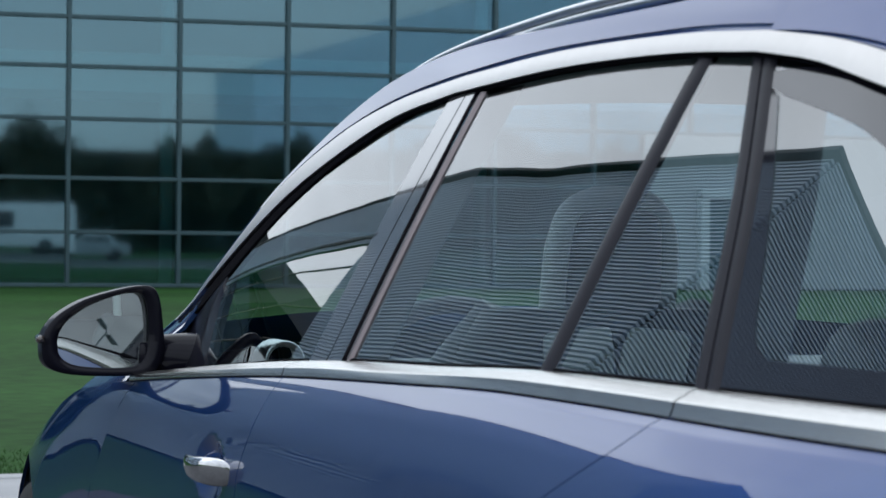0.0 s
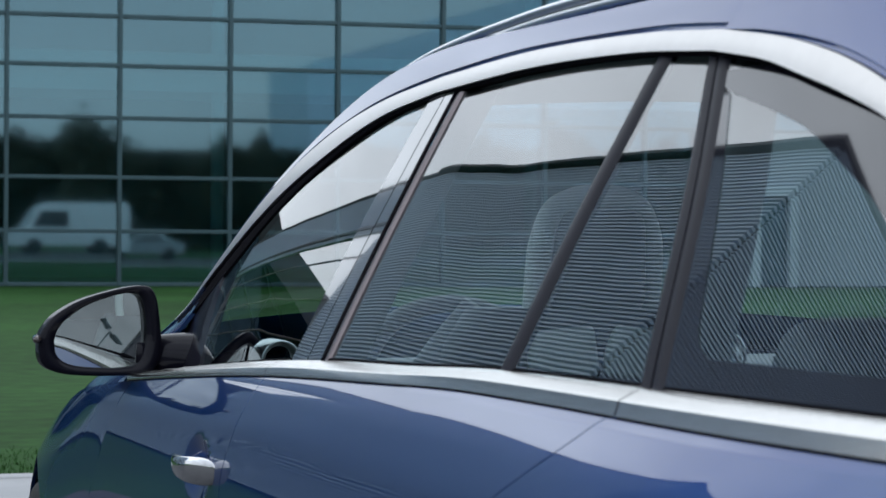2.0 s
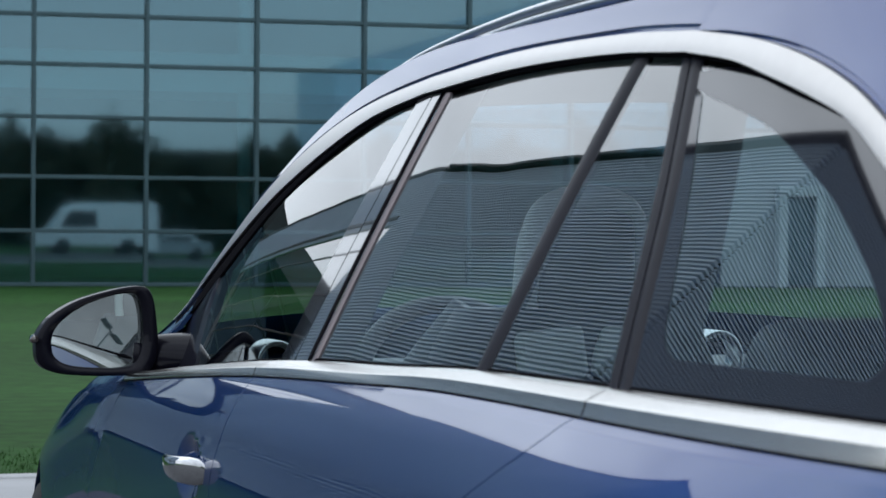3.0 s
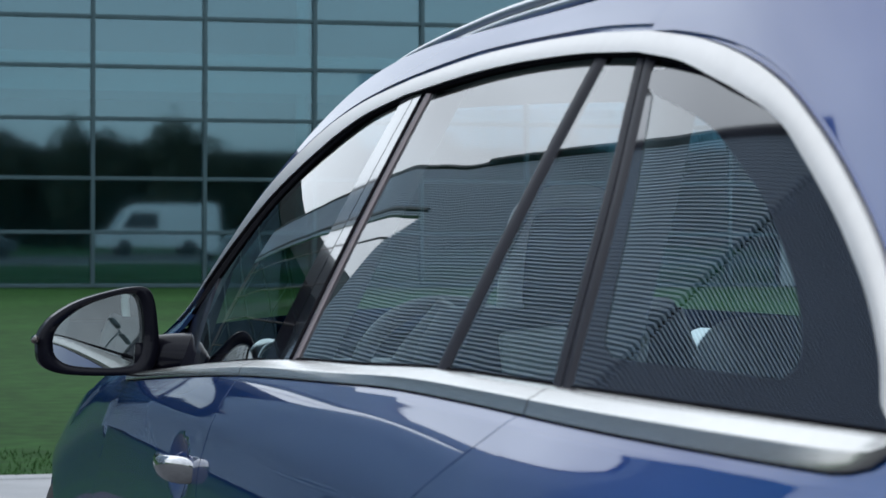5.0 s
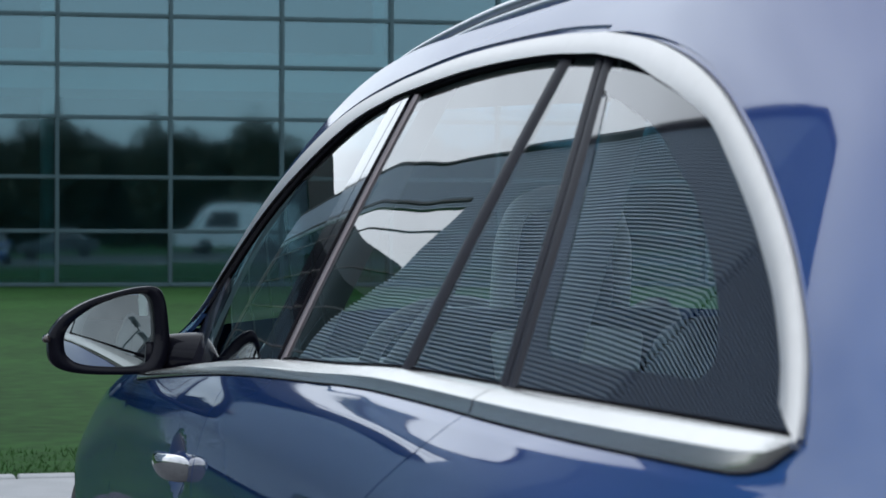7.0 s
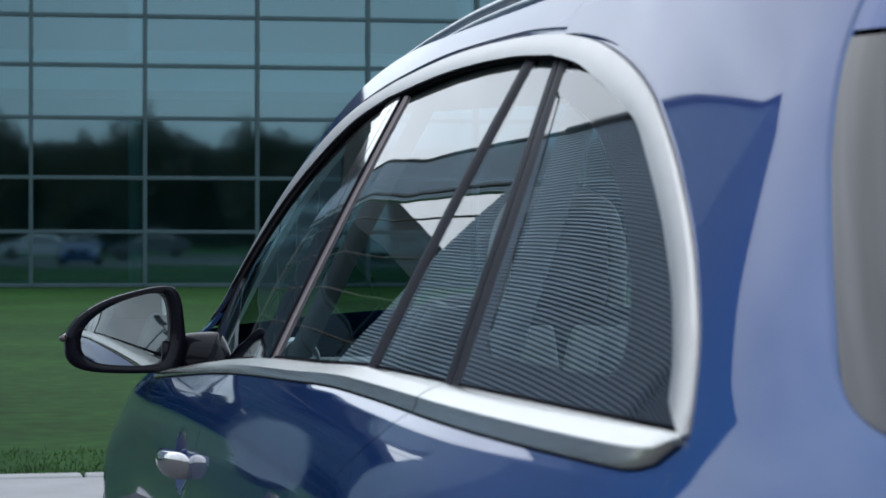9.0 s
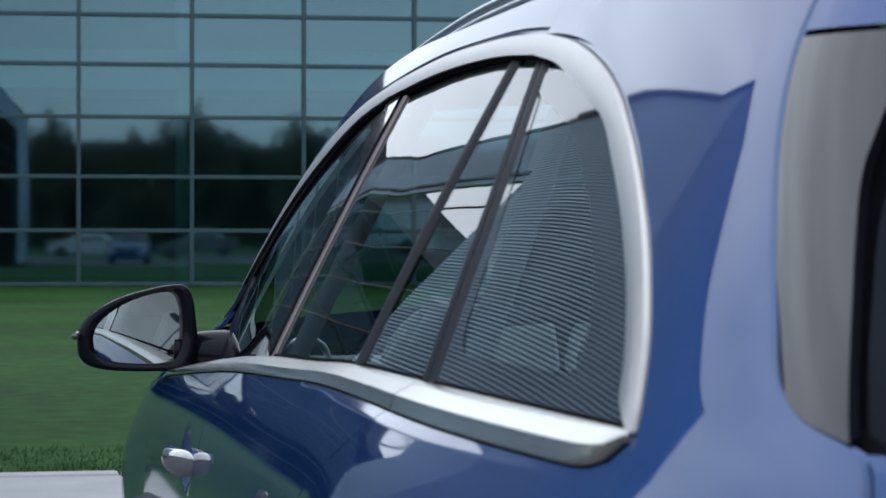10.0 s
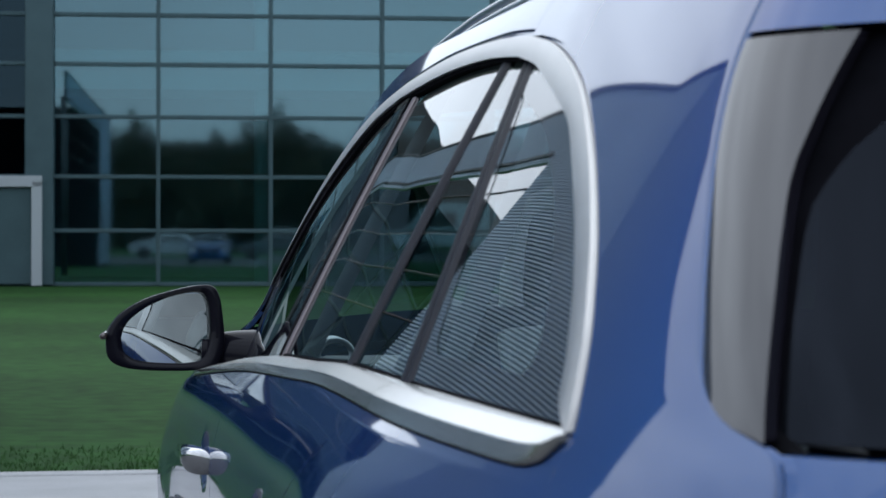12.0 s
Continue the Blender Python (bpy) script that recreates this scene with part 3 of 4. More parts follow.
rows = []
for y in frange(-1.25, -3.355, 40):
    z = top_z(y) if y > -2.64 else 1.436
    xe = side_x(y, z)
    fwd = 0.12 * max(0, 1 - (-1.25 - y) / 0.8)
    rows.append([(xe * s, y + fwd * (1 - s * s), ROOF_Z(y) + 0.004 - (ROOF_Z(y) + 0.004 - z) * abs(s) ** 6) for s in frange(1, -1, 40)])
part("roof", sheet(rows, -1), PAINT, car)
rows, low = [], []
for k in range(25):
    y = -1.24 + 0.69 * k / 24
    z = top_z(y)
    xe = side_x(y, z)
    fwd = 0.13 + 0.24 * k / 24
    rows.append([(xe * s, y + fwd * (1 - s * s), z + (0.025 + 0.01 * k / 24) * (1 - s * s)) for s in frange(1, -1, 20)])
part("windscreen", pane_slab(rows, 1), SCREEN, car, "clear curved glass")
rows = [[(p[0], p[1], p[2]) for p in rows[-1]]]
for k in range(1, 25):
    y = -0.55 + 1.35 * k / 24
    ze = wing_top(y)
    xe = side_x(y, ze) + 0.004
    crown = 0.09 * (1 - 0.5 * k / 24)
    rows.append([(xe * s, y + (0.30 - 0.22 * k / 24) * (1 - s * s), ze + crown * (1 - abs(s) ** 2.6)) for s in frange(1, -1, 20)])
part("bonnet", sheet(rows, 1), PAINT, car)
rows = []
for z in frange(0.20, 0.76, 10):
    xe = side_x(0.795, z)
    b = 0.13 + 0.05 * math.sin((z - 0.2) / 0.56 * math.pi)
    rows.append([(xe * s, 0.795 + b * (1 - s * s), z) for s in frange(1, -1, 20)])
part("front_bumper", sheet(rows, -1), PAINT, car)
part("radiator_grille", box_bm(0.86, 0.05, 0.20, (0, 0.935, 0.60), 0.02), GLOSS, car)
for side in (1, -1):
    rows = [[(side_x(y, z, 0.002), y, z) for z in frange(0.60 - 0.02 * (y - 0.45), 0.695 - 0.12 * (y - 0.45), 6)] for y in frange(0.46, 0.78, 12)]
    part("headlight", sheet(rows, side, (0.02, 0, 0)), LAMP_CLEAR, car, "clear headlight")

# tailgate: gloss side panels, heated rear pane, spoiler and lower skin
REAR_Y = spline([(0.22, -4.09), (0.50, -4.10), (0.75, -4.06), (0.95, -3.98), (1.05, -3.92), (1.20, -3.80), (1.345, -3.665), (1.43, -3.60)])


TAIL_Y = spline([(0.2, -3.762), (0.7, -3.76), (0.9, -3.727), (1, -3.648), (1.11, -3.559), (1.171, -3.505), (1.233, -3.451), (1.306, -3.398), (1.343, -3.381), (1.43, -3.355)])


def tail_point(z, s, out=0.0):
    """A point of the tailgate: s = 0 at its gap on the driver's side, 1 in the middle."""
    y0 = TAIL_Y(z) - 0.003
    x0 = side_x(y0, z, out)
    h = 0.10 + 0.02 * (1.34 - z)
    p = [np.array(q) for q in ((x0, y0), (x0 + 0.018, y0 - h), (x0 + 0.20, REAR_Y(z) + 0.012), (0.0, REAR_Y(z)))]
    q = p[0] * (1 - s) ** 3 + 3 * p[1] * s * (1 - s) ** 2 + 3 * p[2] * s * s * (1 - s) + p[3] * s ** 3
    return (q[0], q[1], z)


def tail_start(z):
    """Where across the tailgate its gap lies at this height."""
    s = 0.0
    while tail_point(z, s)[1] > GAP_Y(z) - 0.004 and s < 0.5:
        s += 0.002
    return s


panel_end = spline([(1.036, 0.166), (1.128, 0.187), (1.164, 0.195), (1.204, 0.206), (1.236, 0.228), (1.288, 0.264), (1.328, 0.288)])
glass_start = spline([(1.036, 0.174), (1.112, 0.200), (1.180, 0.222), (1.200, 0.246), (1.230, 0.294), (1.250, 0.340), (1.30, 0.500)])


PANEL_LOW = next(z for z in frange(1.0, 1.1, 200) if tail_start(z) < panel_end(z) - 0.002)
for side in (1, -1):
    rows = [[tail_point(z, s) for s in frange(tail_start(z), max(panel_end(z), tail_start(z) + 0.004), 12)] for z in frange(PANEL_LOW, 1.085, 14) + frange(1.09, 1.312, 14)]
    part("tailgate_panel", sheet(rows, -side, (0.012, 0.01, 0)), GLOSS, car, "gloss black panel beside the rear pane")
    rows = [[tail_point(z, s) for s in frange(tail_start(z), 1, 30)] for z in frange(1.317, 1.428, 6)]
    part("roof_spoiler", sheet(rows, -side, (0.01, 0.02, 0)), PAINT, car)
    rows = [[tail_point(z, s) for s in frange(tail_start(z), 1, 30)] for z in frange(0.50, 0.97, 10) + frange(0.98, PANEL_LOW - 0.006, 24)]
    part("tailgate_skin", sheet(rows, -side, (0.01, 0.012, 0)), PAINT, car)
    rows = []
    for z in frange(0.30, 0.97, 10) + frange(0.98, PANEL_LOW - 0.006, 24):
        a, b = np.array((side_x(GAP_Y(z) - 0.003, z, -0.002), GAP_Y(z) - 0.003, z)), np.array(tail_point(z, tail_start(z) + 0.012))
        rows.append([tuple(a + (b - a) * k / 3) for k in range(4)])
    part("tailgate_edge", sheet(rows, side), PAINT, car)
    rows = [[tail_point(z, s) for s in frange(tail_start(z), 1, 30)] for z in frange(0.22, 0.494, 8)]
    part("rear_bumper", sheet(rows, -side, (0.01, 0.012, 0)), PAINT, car)
    rows = [[tail_point(z, s, 0.004) for s in frange(0.02, 0.46, 16)] for z in frange(0.80, 0.96, 8)]
    part("tail_light", sheet([[(p[0], p[1] - 0.004, p[2]) for p in r] for r in rows], -side, (0.01, 0.02, 0)), LAMP_RED, car, "red tail light")
    rows = [[tail_point(z, s, -0.03) for s in frange(0.20, 1, 20)] for z in frange(1.02, 1.36, 14)]
    part("tailgate_reveal", sheet([[(p[0], p[1] + 0.045, p[2]) for p in r] for r in rows if r[0][2] < 1.06 or r[0][2] > 1.31], -side), CAVITY, car)
    rows = [[tail_point(z, s, -0.012) for s in frange(glass_start(z), 1, 24)] for z in frange(PANEL_LOW, 1.30, 14)]
    part("rear_pane", pane_slab([[(p[0], p[1] + 0.012, p[2]) for p in r] for r in rows], side), REAR_GLASS, car, "dark tinted glass")
    # black band between panel and rear pane, widening towards the top
    rows = [[tail_point(z, s, -0.012) for s in frange(panel_end(z) - 0.01, glass_start(z) + 0.012, 10)] for z in frange(PANEL_LOW + 0.004, 1.31, 16)]
    part("pane_border", sheet([[(p[0], p[1] + 0.016, p[2]) for p in r] for r in rows], -side), RUBBER, car, "black band between the side panel and the rear pane")
    # dark inner shell behind the gaps
    shell = [[(side_x(y, z, -0.035), y, z) for z in frange(0.25, 0.98, 8)] for y in frange(0.7, -3.75, 40)]
    shell = [[(p[0], p[1], max(min(p[2], BELT_Z(p[1]) - 0.015), arch_z(p[1], 0.25) + 0.01 * j)) for j, p in enumerate(r)] for r in shell]
    part("inner_panel", sheet(shell, side), CAVITY, car)
    rows = [[(side_x(GAP_Y(z) + d, z, -0.018), GAP_Y(z) + d, z) for d in (0.05, 0.03, 0.01, -0.004, -0.012)] for z in frange(0.25, 1.40, 40)]
    part("gap_lining", sheet(rows, side), CAVITY, car)

# roof rails
for side in (1, -1):
    # upper edge of the rail
    pts = [(-0.563, -1.10, 1.374), (-0.566, -1.20, 1.402), (-0.568, -1.30, 1.423), (-0.570, -1.42, 1.440), (-0.570, -1.56, 1.453), (-0.570, -1.75, 1.464), (-0.570, -2.0, 1.473),
           (-0.570, -2.4, 1.474), (-0.565, -2.8, 1.463), (-0.556, -3.05, 1.446), (-0.548, -3.17, 1.428)]
    pts = [(p[0] - 0.018, p[1] - 0.045, p[2] - 0.004) for p in pts]
    line = smooth_line([(side * p[0], p[1], p[2] - 0.007) for p in pts], 6)
    part("roof_rail", tube(line, 0.0105, 12, 0.70), RAIL, car, "satin aluminium roof rail")
    foot = smooth_line([(side * (p[0] - 0.002), p[1], p[2] - 0.021) for p in pts[:-1]], 6)
    part("rail_base", tube(foot, 0.0105, 12, 0.70), RAIL, car, "satin aluminium rail foot")

# door mirrors
HOUSING = [(-1.064, 0.992), (-1.060, 0.955), (-1.036, 0.937), (-0.985, 0.930), (-0.905, 0.930), (-0.872, 0.940), (-0.860, 0.975), (-0.862, 1.020),
           (-0.868, 1.062), (-0.880, 1.082), (-0.905, 1.084), (-0.945, 1.076), (-0.995, 1.060), (-1.035, 1.036), (-1.056, 1.012)]
FACE = [(-1.035, 0.990), (-1.031, 0.967), (-1.012, 0.952), (-0.975, 0.946), (-0.920, 0.945), (-0.898, 0.954), (-0.887, 0.985), (-0.886, 1.020),
        (-0.889, 1.050), (-0.897, 1.067), (-0.915, 1.070), (-0.948, 1.063), (-0.985, 1.048), (-1.015, 1.027), (-1.030, 1.008)]


def ring(line, n=4):
    line = [(-1.064 + (x + 1.064) * 1.05, z - 0.010) for x, z in line]
    pts = smooth_line(line + [line[0]], n)[:-1]
    return pts


for side in (1, -1):
    c = np.array((-0.950, 0.998))
    h, f = ring(HOUSING), ring(FACE)
    rear = -0.835

    def lay(line, y, k=1.0):
        # the head is set slightly towards the driver
        return [(c[0] + (p[0] - c[0]) * k, y + 0.03 * (p[0] - c[0]), c[1] + (p[1] - c[1]) * k) for p in line]

    shell = [lay(h, rear, 0.985), lay(h, rear + 0.006, 1.0), lay(h, rear + 0.04, 1.0), lay(h, rear + 0.075, 0.93), lay(h, rear + 0.10, 0.78), lay(h, rear + 0.115, 0.5), lay(h, rear + 0.12, 0.1)]
    part("mirror_cap", sheet(shell[2:], side, closed=True), PAINT, car, "body-coloured mirror cap")
    part("mirror_housing", sheet([lay(f, rear + 0.022, 1.02), lay(f, rear + 0.006, 1.04), shell[0], shell[1], shell[2]], side, closed=True), HOUSING_BLACK, car, "black mirror housing")
    face = []
    for k in (1.03, 0.85, 0.65, 0.45, 0.25, 0.1, 0.01):
        face.append([])
        for p in f:
            dx, dz = (p[0] - c[0]) * k, (p[1] - c[1]) * k
            face[-1].append((c[0] + dx, rear + 0.014 + 0.11 * dx + 0.022 * dz + (dx * dx + dz * dz) / 2.6, c[1] + dz))
    part("mirror_glass", sheet(face, side, closed=True), MIRROR, car, "mirror glass")
    arm = smooth_line([(side * -0.895, -0.80, 0.955), (side * -0.86, -0.79, 0.953), (side * -0.825, -0.80, 0.950), (side * -0.78, -0.82, 0.945)], 5)
    part("mirror_arm", tube(arm, lambda s: 0.024 + 0.020 * s, 12, 1.1), HOUSING_BLACK, car, "black mirror foot")
    lamp = smooth_line([(side * -1.0665, rear + 0.01 - 0.024, 0.985), (side * -1.069, rear - 0.005, 0.983), (side * -1.06, rear + 0.04, 0.985), (side * -1.03, rear + 0.08, 0.987)], 4)
    part("indicator_lens", tube(lamp, 0.0065, 8, 1.0), AMBER, car, "clear indicator strip")

# door handles: a grip that swells towards its rear end, and a lock cap behind it
for side in (1, -1):
    for y in (-1.443, -2.345):
        hz = 0.820
        x = side_x(y, 0.875)
        rows = []
        for k in range(29):
            q = math.sin((-1 + k / 14) * math.pi / 2)
            end = math.sqrt(max(0.0, 1 - abs(q) ** (14 if q < 0 else 4)))
            swell = 1.0 - 0.28 * (q + 1) / 2
            away = 0.034 * (1 - abs(q) ** 3) + 0.001
            hh, hx = 0.0205 * end * swell + 0.0008, 0.0115 * end * swell + 0.0008
            rows.append([(x - away + hx * math.cos(a) - 0.2 * hh * math.sin(a), y + 0.090 * q, hz + hh * math.sin(a) * (1 - 0.22 * math.cos(a))) for a in frange(0, 2 * math.pi, 20)[:-1]])
        part("door_handle", sheet(rows, side, closed=True), BRIGHT, car, "bright chrome door handle")

# wheels
for sx in (1, -1):
    for wy in (0.0, -2.94):
        hub = new("wheel")
        hub.parent = car
        hub.location = (sx * 0.80, wy, 0.335)
        part("tyre", lathe([(-0.11, 0.23), (-0.12, 0.27), (-0.115, 0.315), (-0.09, 0.334), (0.09, 0.334), (0.115, 0.315), (0.12, 0.27), (0.11, 0.23)], 48), TYRE, hub)
        rim = lathe([(-0.11, 0.232), (0.085, 0.225), (0.105, 0.236), (0.112, 0.230), (0.09, 0.215), (0.03, 0.21)], 48)
        part("rim", rim, ALLOY, hub)
        for k in range(5):
            bm = box_bm(0.02, 0.045, 0.20, (sx * 0.085, 0, 0.12), 0.008)
            bmesh.ops.rotate(bm, verts=bm.verts[:], cent=(0, 0, 0), matrix=Matrix.Rotation(2 * math.pi * k / 5, 3, "X"))
            part("spoke", bm, ALLOY, hub)
        part("brake_disc", lathe([(0.0, 0.02), (0.0, 0.17), (0.02, 0.17), (0.02, 0.02)], 32), ALLOY, hub)
part("underbody", box_bm(1.56, 4.4, 0.14, (0, -1.6, 0.27), 0.03), CAVITY, car)

# cabin
part("cabin_floor", box_bm(1.5, 3.2, 0.04, (0, -2.1, 0.36)), LEATHER, car)
part("headliner", sheet([[(side_x(y, 1.40) * s * 0.93, y, ROOF_Z(y) - 0.05 - 0.03 * s * s) for s in frange(1, -1, 12)] for y in frange(-1.30, -3.40, 20)], 1), HEADLINER, car, "light cloth headliner")
part("dashboard", box_bm(1.46, 0.42, 0.28, (0, -0.86, 0.80), 0.08, 4), LEATHER, car)
for vx, size in ((-0.655, 1.0), (-0.10, 1.25), (0.115, 1.25), (0.655, 1.25)):
    bm = lathe([(-0.03, 0.026 * size), (-0.040, 0.030 * size), (-0.046, 0.033 * size), (-0.042, 0.037 * size), (0.03, 0.037 * size)], 28)
    bmesh.ops.rotate(bm, verts=bm.verts[:], cent=(0, 0, 0), matrix=Matrix.Rotation(radians(90), 3, "Z"))
    bmesh.ops.translate(bm, verts=bm.verts[:], vec=(vx, -1.02 if abs(vx) < 0.5 else -0.86, 0.955 if abs(vx) < 0.5 else 0.945))
    part("air_vent", bm, RAIL, car, "metal-ringed round air vent")
part("load_cover", box_bm(1.30, 0.80, 0.02, (0, -3.15, 0.955), 0.008), LINING, car, "grey load cover")
for side in (1, -1):
    rows = [[(side_x(y, z, -0.075), y, z) for z in frange(0.40, SILL_Z(y) - 0.03, 8)] for y in frange(-0.75, -3.6, 30)]
    part("door_lining", sheet(rows, side), LINING, car, "grey door lining")
    part("pillar_lining", sheet(upright(lambda z: B_F(z) + 0.01, lambda z: B_R(z) - 0.01, (-0.05, -0.06, -0.05), 0.9, 1.37), side), LEATHER, car, "dark pillar lining")
    part("pillar_lining", sheet(upright(lambda z: PIL_F(z) + 0.02, lambda z: PIL_R(z) - 0.05, (-0.04, -0.05, -0.04), 0.95, 1.36), side), LEATHER, car, "dark pillar lining")
    rows = [[(side_x(y, z, -0.05), y, z) for y in frange(IN_Y(z) + 0.03, GAP_Y(z) - 0.02, 4)] for z in frange(1.03, 1.345, 14)]
    part("pillar_lining", sheet(rows, side), HEADLINER, car, "light pillar lining")


def seat(x, y, width, label, head=True):
    s = empty("front_seat", label, "seat")
    s.location = (x, y, 0)
    part("cushion", box_bm(width, 0.52, 0.17, (0, 0.22, 0.53), 0.05, 4), LEATHER, s)
    for sx in (1, -1):
        part("bolster", box_bm(0.08, 0.50, 0.22, (sx * (width / 2 - 0.03), 0.22, 0.55), 0.035, 3), CREAM, s, "light leather bolster")
    rows = []
    for k in range(13):
        z = 0.56 + 0.50 * k / 12
        w = width / 2 * (1 - 0.25 * max(0, (k - 7) / 5) ** 2)
        yc = -0.05 - 0.42 * (z - 0.56)
        rows.append([(w * math.cos(a) * (abs(math.cos(a)) ** -0.4 if abs(math.cos(a)) > 1e-6 else 1), yc + 0.075 * math.sin(a), z) for a in frange(0, 2 * math.pi, 24)[:-1]])
    bm = sheet(rows, 1, closed=True)
    bmesh.ops.contextual_create(bm, geom=[e for e in bm.edges if e.is_boundary])
    part("backrest", bm, LEATHER, s)
    for sx in (1, -1):
        line = smooth_line([(sx * (width / 2 - 0.02), -0.06, 0.60), (sx * (width / 2 - 0.01), -0.14, 0.80), (sx * (width / 2 - 0.03), -0.19, 0.94), (sx * (width / 2 - 0.10), -0.235, 1.05)], 5)
        part("bolster", tube(line, 0.04, 10), LEATHER, s)
        bm = box_bm(0.105, 0.03, 0.080, (0, 0, 0), 0.012, 3)
        bmesh.ops.rotate(bm, verts=bm.verts[:], cent=(0, 0, 0), matrix=Matrix.Rotation(radians(sx * 8), 3, "Y"))
        bmesh.ops.translate(bm, verts=bm.verts[:], vec=(sx * 0.060, -0.312, 0.995))
        part("shoulder_panel", bm, CREAM, s, "light leather panel behind the shoulders")
        part("headrest_post", tube([(sx * 0.045, -0.26, 1.03), (sx * 0.045, -0.285, 1.10)], 0.006, 8), BRIGHT, s)
    part("headrest", box_bm(0.150, 0.075, 0.165, (0, -0.290, 1.130), 0.034, 5), LEATHER, s)
    arch = smooth_line([(-0.088, -0.268, 1.010), (-0.088, -0.278, 1.06), (-0.087, -0.286, 1.11), (-0.084, -0.292, 1.155), (-0.068, -0.297, 1.198), (-0.034, -0.300, 1.217), (0.0, -0.300, 1.220),
                        (0.034, -0.300, 1.217), (0.068, -0.297, 1.198), (0.084, -0.292, 1.155), (0.087, -0.286, 1.11), (0.088, -0.278, 1.06), (0.088, -0.268, 1.010)], 5)
    part("headrest_border", tube(arch, 0.020, 10, 1.0), CREAM, s, "light leather headrest border")
    return s


seat(-0.40, -1.40, 0.50, "dark leather driver's seat with light bolsters in the car")
seat(0.40, -1.40, 0.50, "dark leather passenger seat with light bolsters in the car")
bench = empty("rear_bench", "dark leather rear bench with three headrests in the car", "seat")
part("cushion", box_bm(1.30, 0.50, 0.18, (0, -2.35, 0.52), 0.05, 4), LEATHER, bench)
bm = box_bm(1.30, 0.16, 0.58, (0, 0, 0), 0.05, 4)
bmesh.ops.rotate(bm, verts=bm.verts[:], cent=(0, 0, 0), matrix=Matrix.Rotation(radians(22), 3, "X"))
bmesh.ops.translate(bm, verts=bm.verts[:], vec=(0, -2.68, 0.80))
part("backrest", bm, LEATHER, bench)
for x in (-0.42, 0.0, 0.42):
    part("headrest", box_bm(0.26, 0.08, 0.10, (x, -2.79, 0.995), 0.035, 4), LEATHER, bench)

steer = new("steering_wheel")
steer.parent = car
steer.location = (-0.355, -1.00, 0.880)
steer.rotation_euler = (radians(65), 0, 0)
bm = bmesh.new()
rings = []
for k in range(40):
    a = 2 * math.pi * k / 40
    rings.append([bm.verts.new(((0.182 + 0.017 * math.cos(b)) * math.cos(a), (0.182 + 0.017 * math.cos(b)) * math.sin(a), 0.015 * math.sin(b))) for b in frange(0, 2 * math.pi, 10)[:-1]])
for k in range(40):
    for j in range(10):
        bm.faces.new((rings[k][j], rings[(k + 1) % 40][j], rings[(k + 1) % 40][(j + 1) % 10], rings[k][(j + 1) % 10]))
part("wheel_rim", bm, LEATHER, steer)
part("hub_cover", box_bm(0.15, 0.13, 0.06, (0, -0.01, -0.01), 0.025, 3), LEATHER, steer)
for a in (0, 180, 270):
    bm = box_bm(0.13, 0.03, 0.018, (0.11, 0, 0), 0.006)
    bmesh.ops.rotate(bm, verts=bm.verts[:], cent=(0, 0, 0), matrix=Matrix.Rotation(radians(a), 3, "Z"))
    part("spoke", bm, BRIGHT, steer)

# ---- ground ----
def plane(name, x0, x1, y0, y1, z, mat, label, n=1):
    bm = bmesh.new()
    bmesh.ops.create_grid(bm, x_segments=n, y_segments=n, size=0.5, matrix=Matrix.Translation(((x0 + x1) / 2, (y0 + y1) / 2, z)) @ Matrix.Diagonal((x1 - x0, y1 - y0, 1, 1)))
    return tagged(part(name, bm, mat, None, smooth=False), label, name, kind="structure")


plane("ground", -600, 600, -600, 600, -0.03, LAWN, "flat ground with short green grass to the horizon")
road = plane("road", -60, 60, -36, 5.05, -0.012, ASPHALT, "dark asphalt parking area under the car")
# beside the ribbed building the lawn comes up to the parking area
bm = bmesh.new()
bm.faces.new([bm.verts.new((x, y, -0.012)) for x, y in ((-60, -36), (60, -36), (60, 5.05), (-60, 5.05))])
bm.to_mesh(road.data)
bm.free()
plane("pavement", -1.5, 60, 5.05, 6.47, -0.008, PAVING, "pale concrete paving strip beside the lawn")
kerb = empty("kerb", "pale concrete kerb between the paving and the lawn", "kerb")
kerb["kind"] = "structure"
for k in range(40):
    part("kerb_stone", box_bm(0.985, 0.16, 0.16, (-1.0 + k, 6.55, -0.078), 0.012, 2), KERB, kerb)

# uneven edge of the lawn, hanging over the kerb
random.seed(21)
verts, faces = [], []
for k in range(9000):
    x, y = random.uniform(-1.6, 6.0), 6.60 + random.random() ** 2 * 1.6 - 0.02 * random.random()
    h, a, lean = random.uniform(0.015, 0.045), random.uniform(0, 2 * math.pi), random.uniform(0.0, 0.7)
    w, b = random.uniform(0.003, 0.006), random.uniform(0, 2 * math.pi)
    n = len(verts)
    verts += [(x - w * math.cos(a), y - w * math.sin(a), -0.03), (x + w * math.cos(a), y + w * math.sin(a), -0.03),
              (x + 0.4 * h * lean * math.cos(b), y + 0.4 * h * lean * math.sin(b), -0.03 + 0.6 * h), (x + h * lean * math.cos(b), y + h * lean * math.sin(b), -0.03 + h)]
    faces += [(n, n + 1, n + 2), (n + 1, n + 3, n + 2)]
me = bpy.data.meshes.new("lawn_edge")
me.from_pydata(verts, [], faces)
tagged(link("lawn_edge", me, GRASS, None), "short green grass blades along the kerb", "grass", kind="stuff")

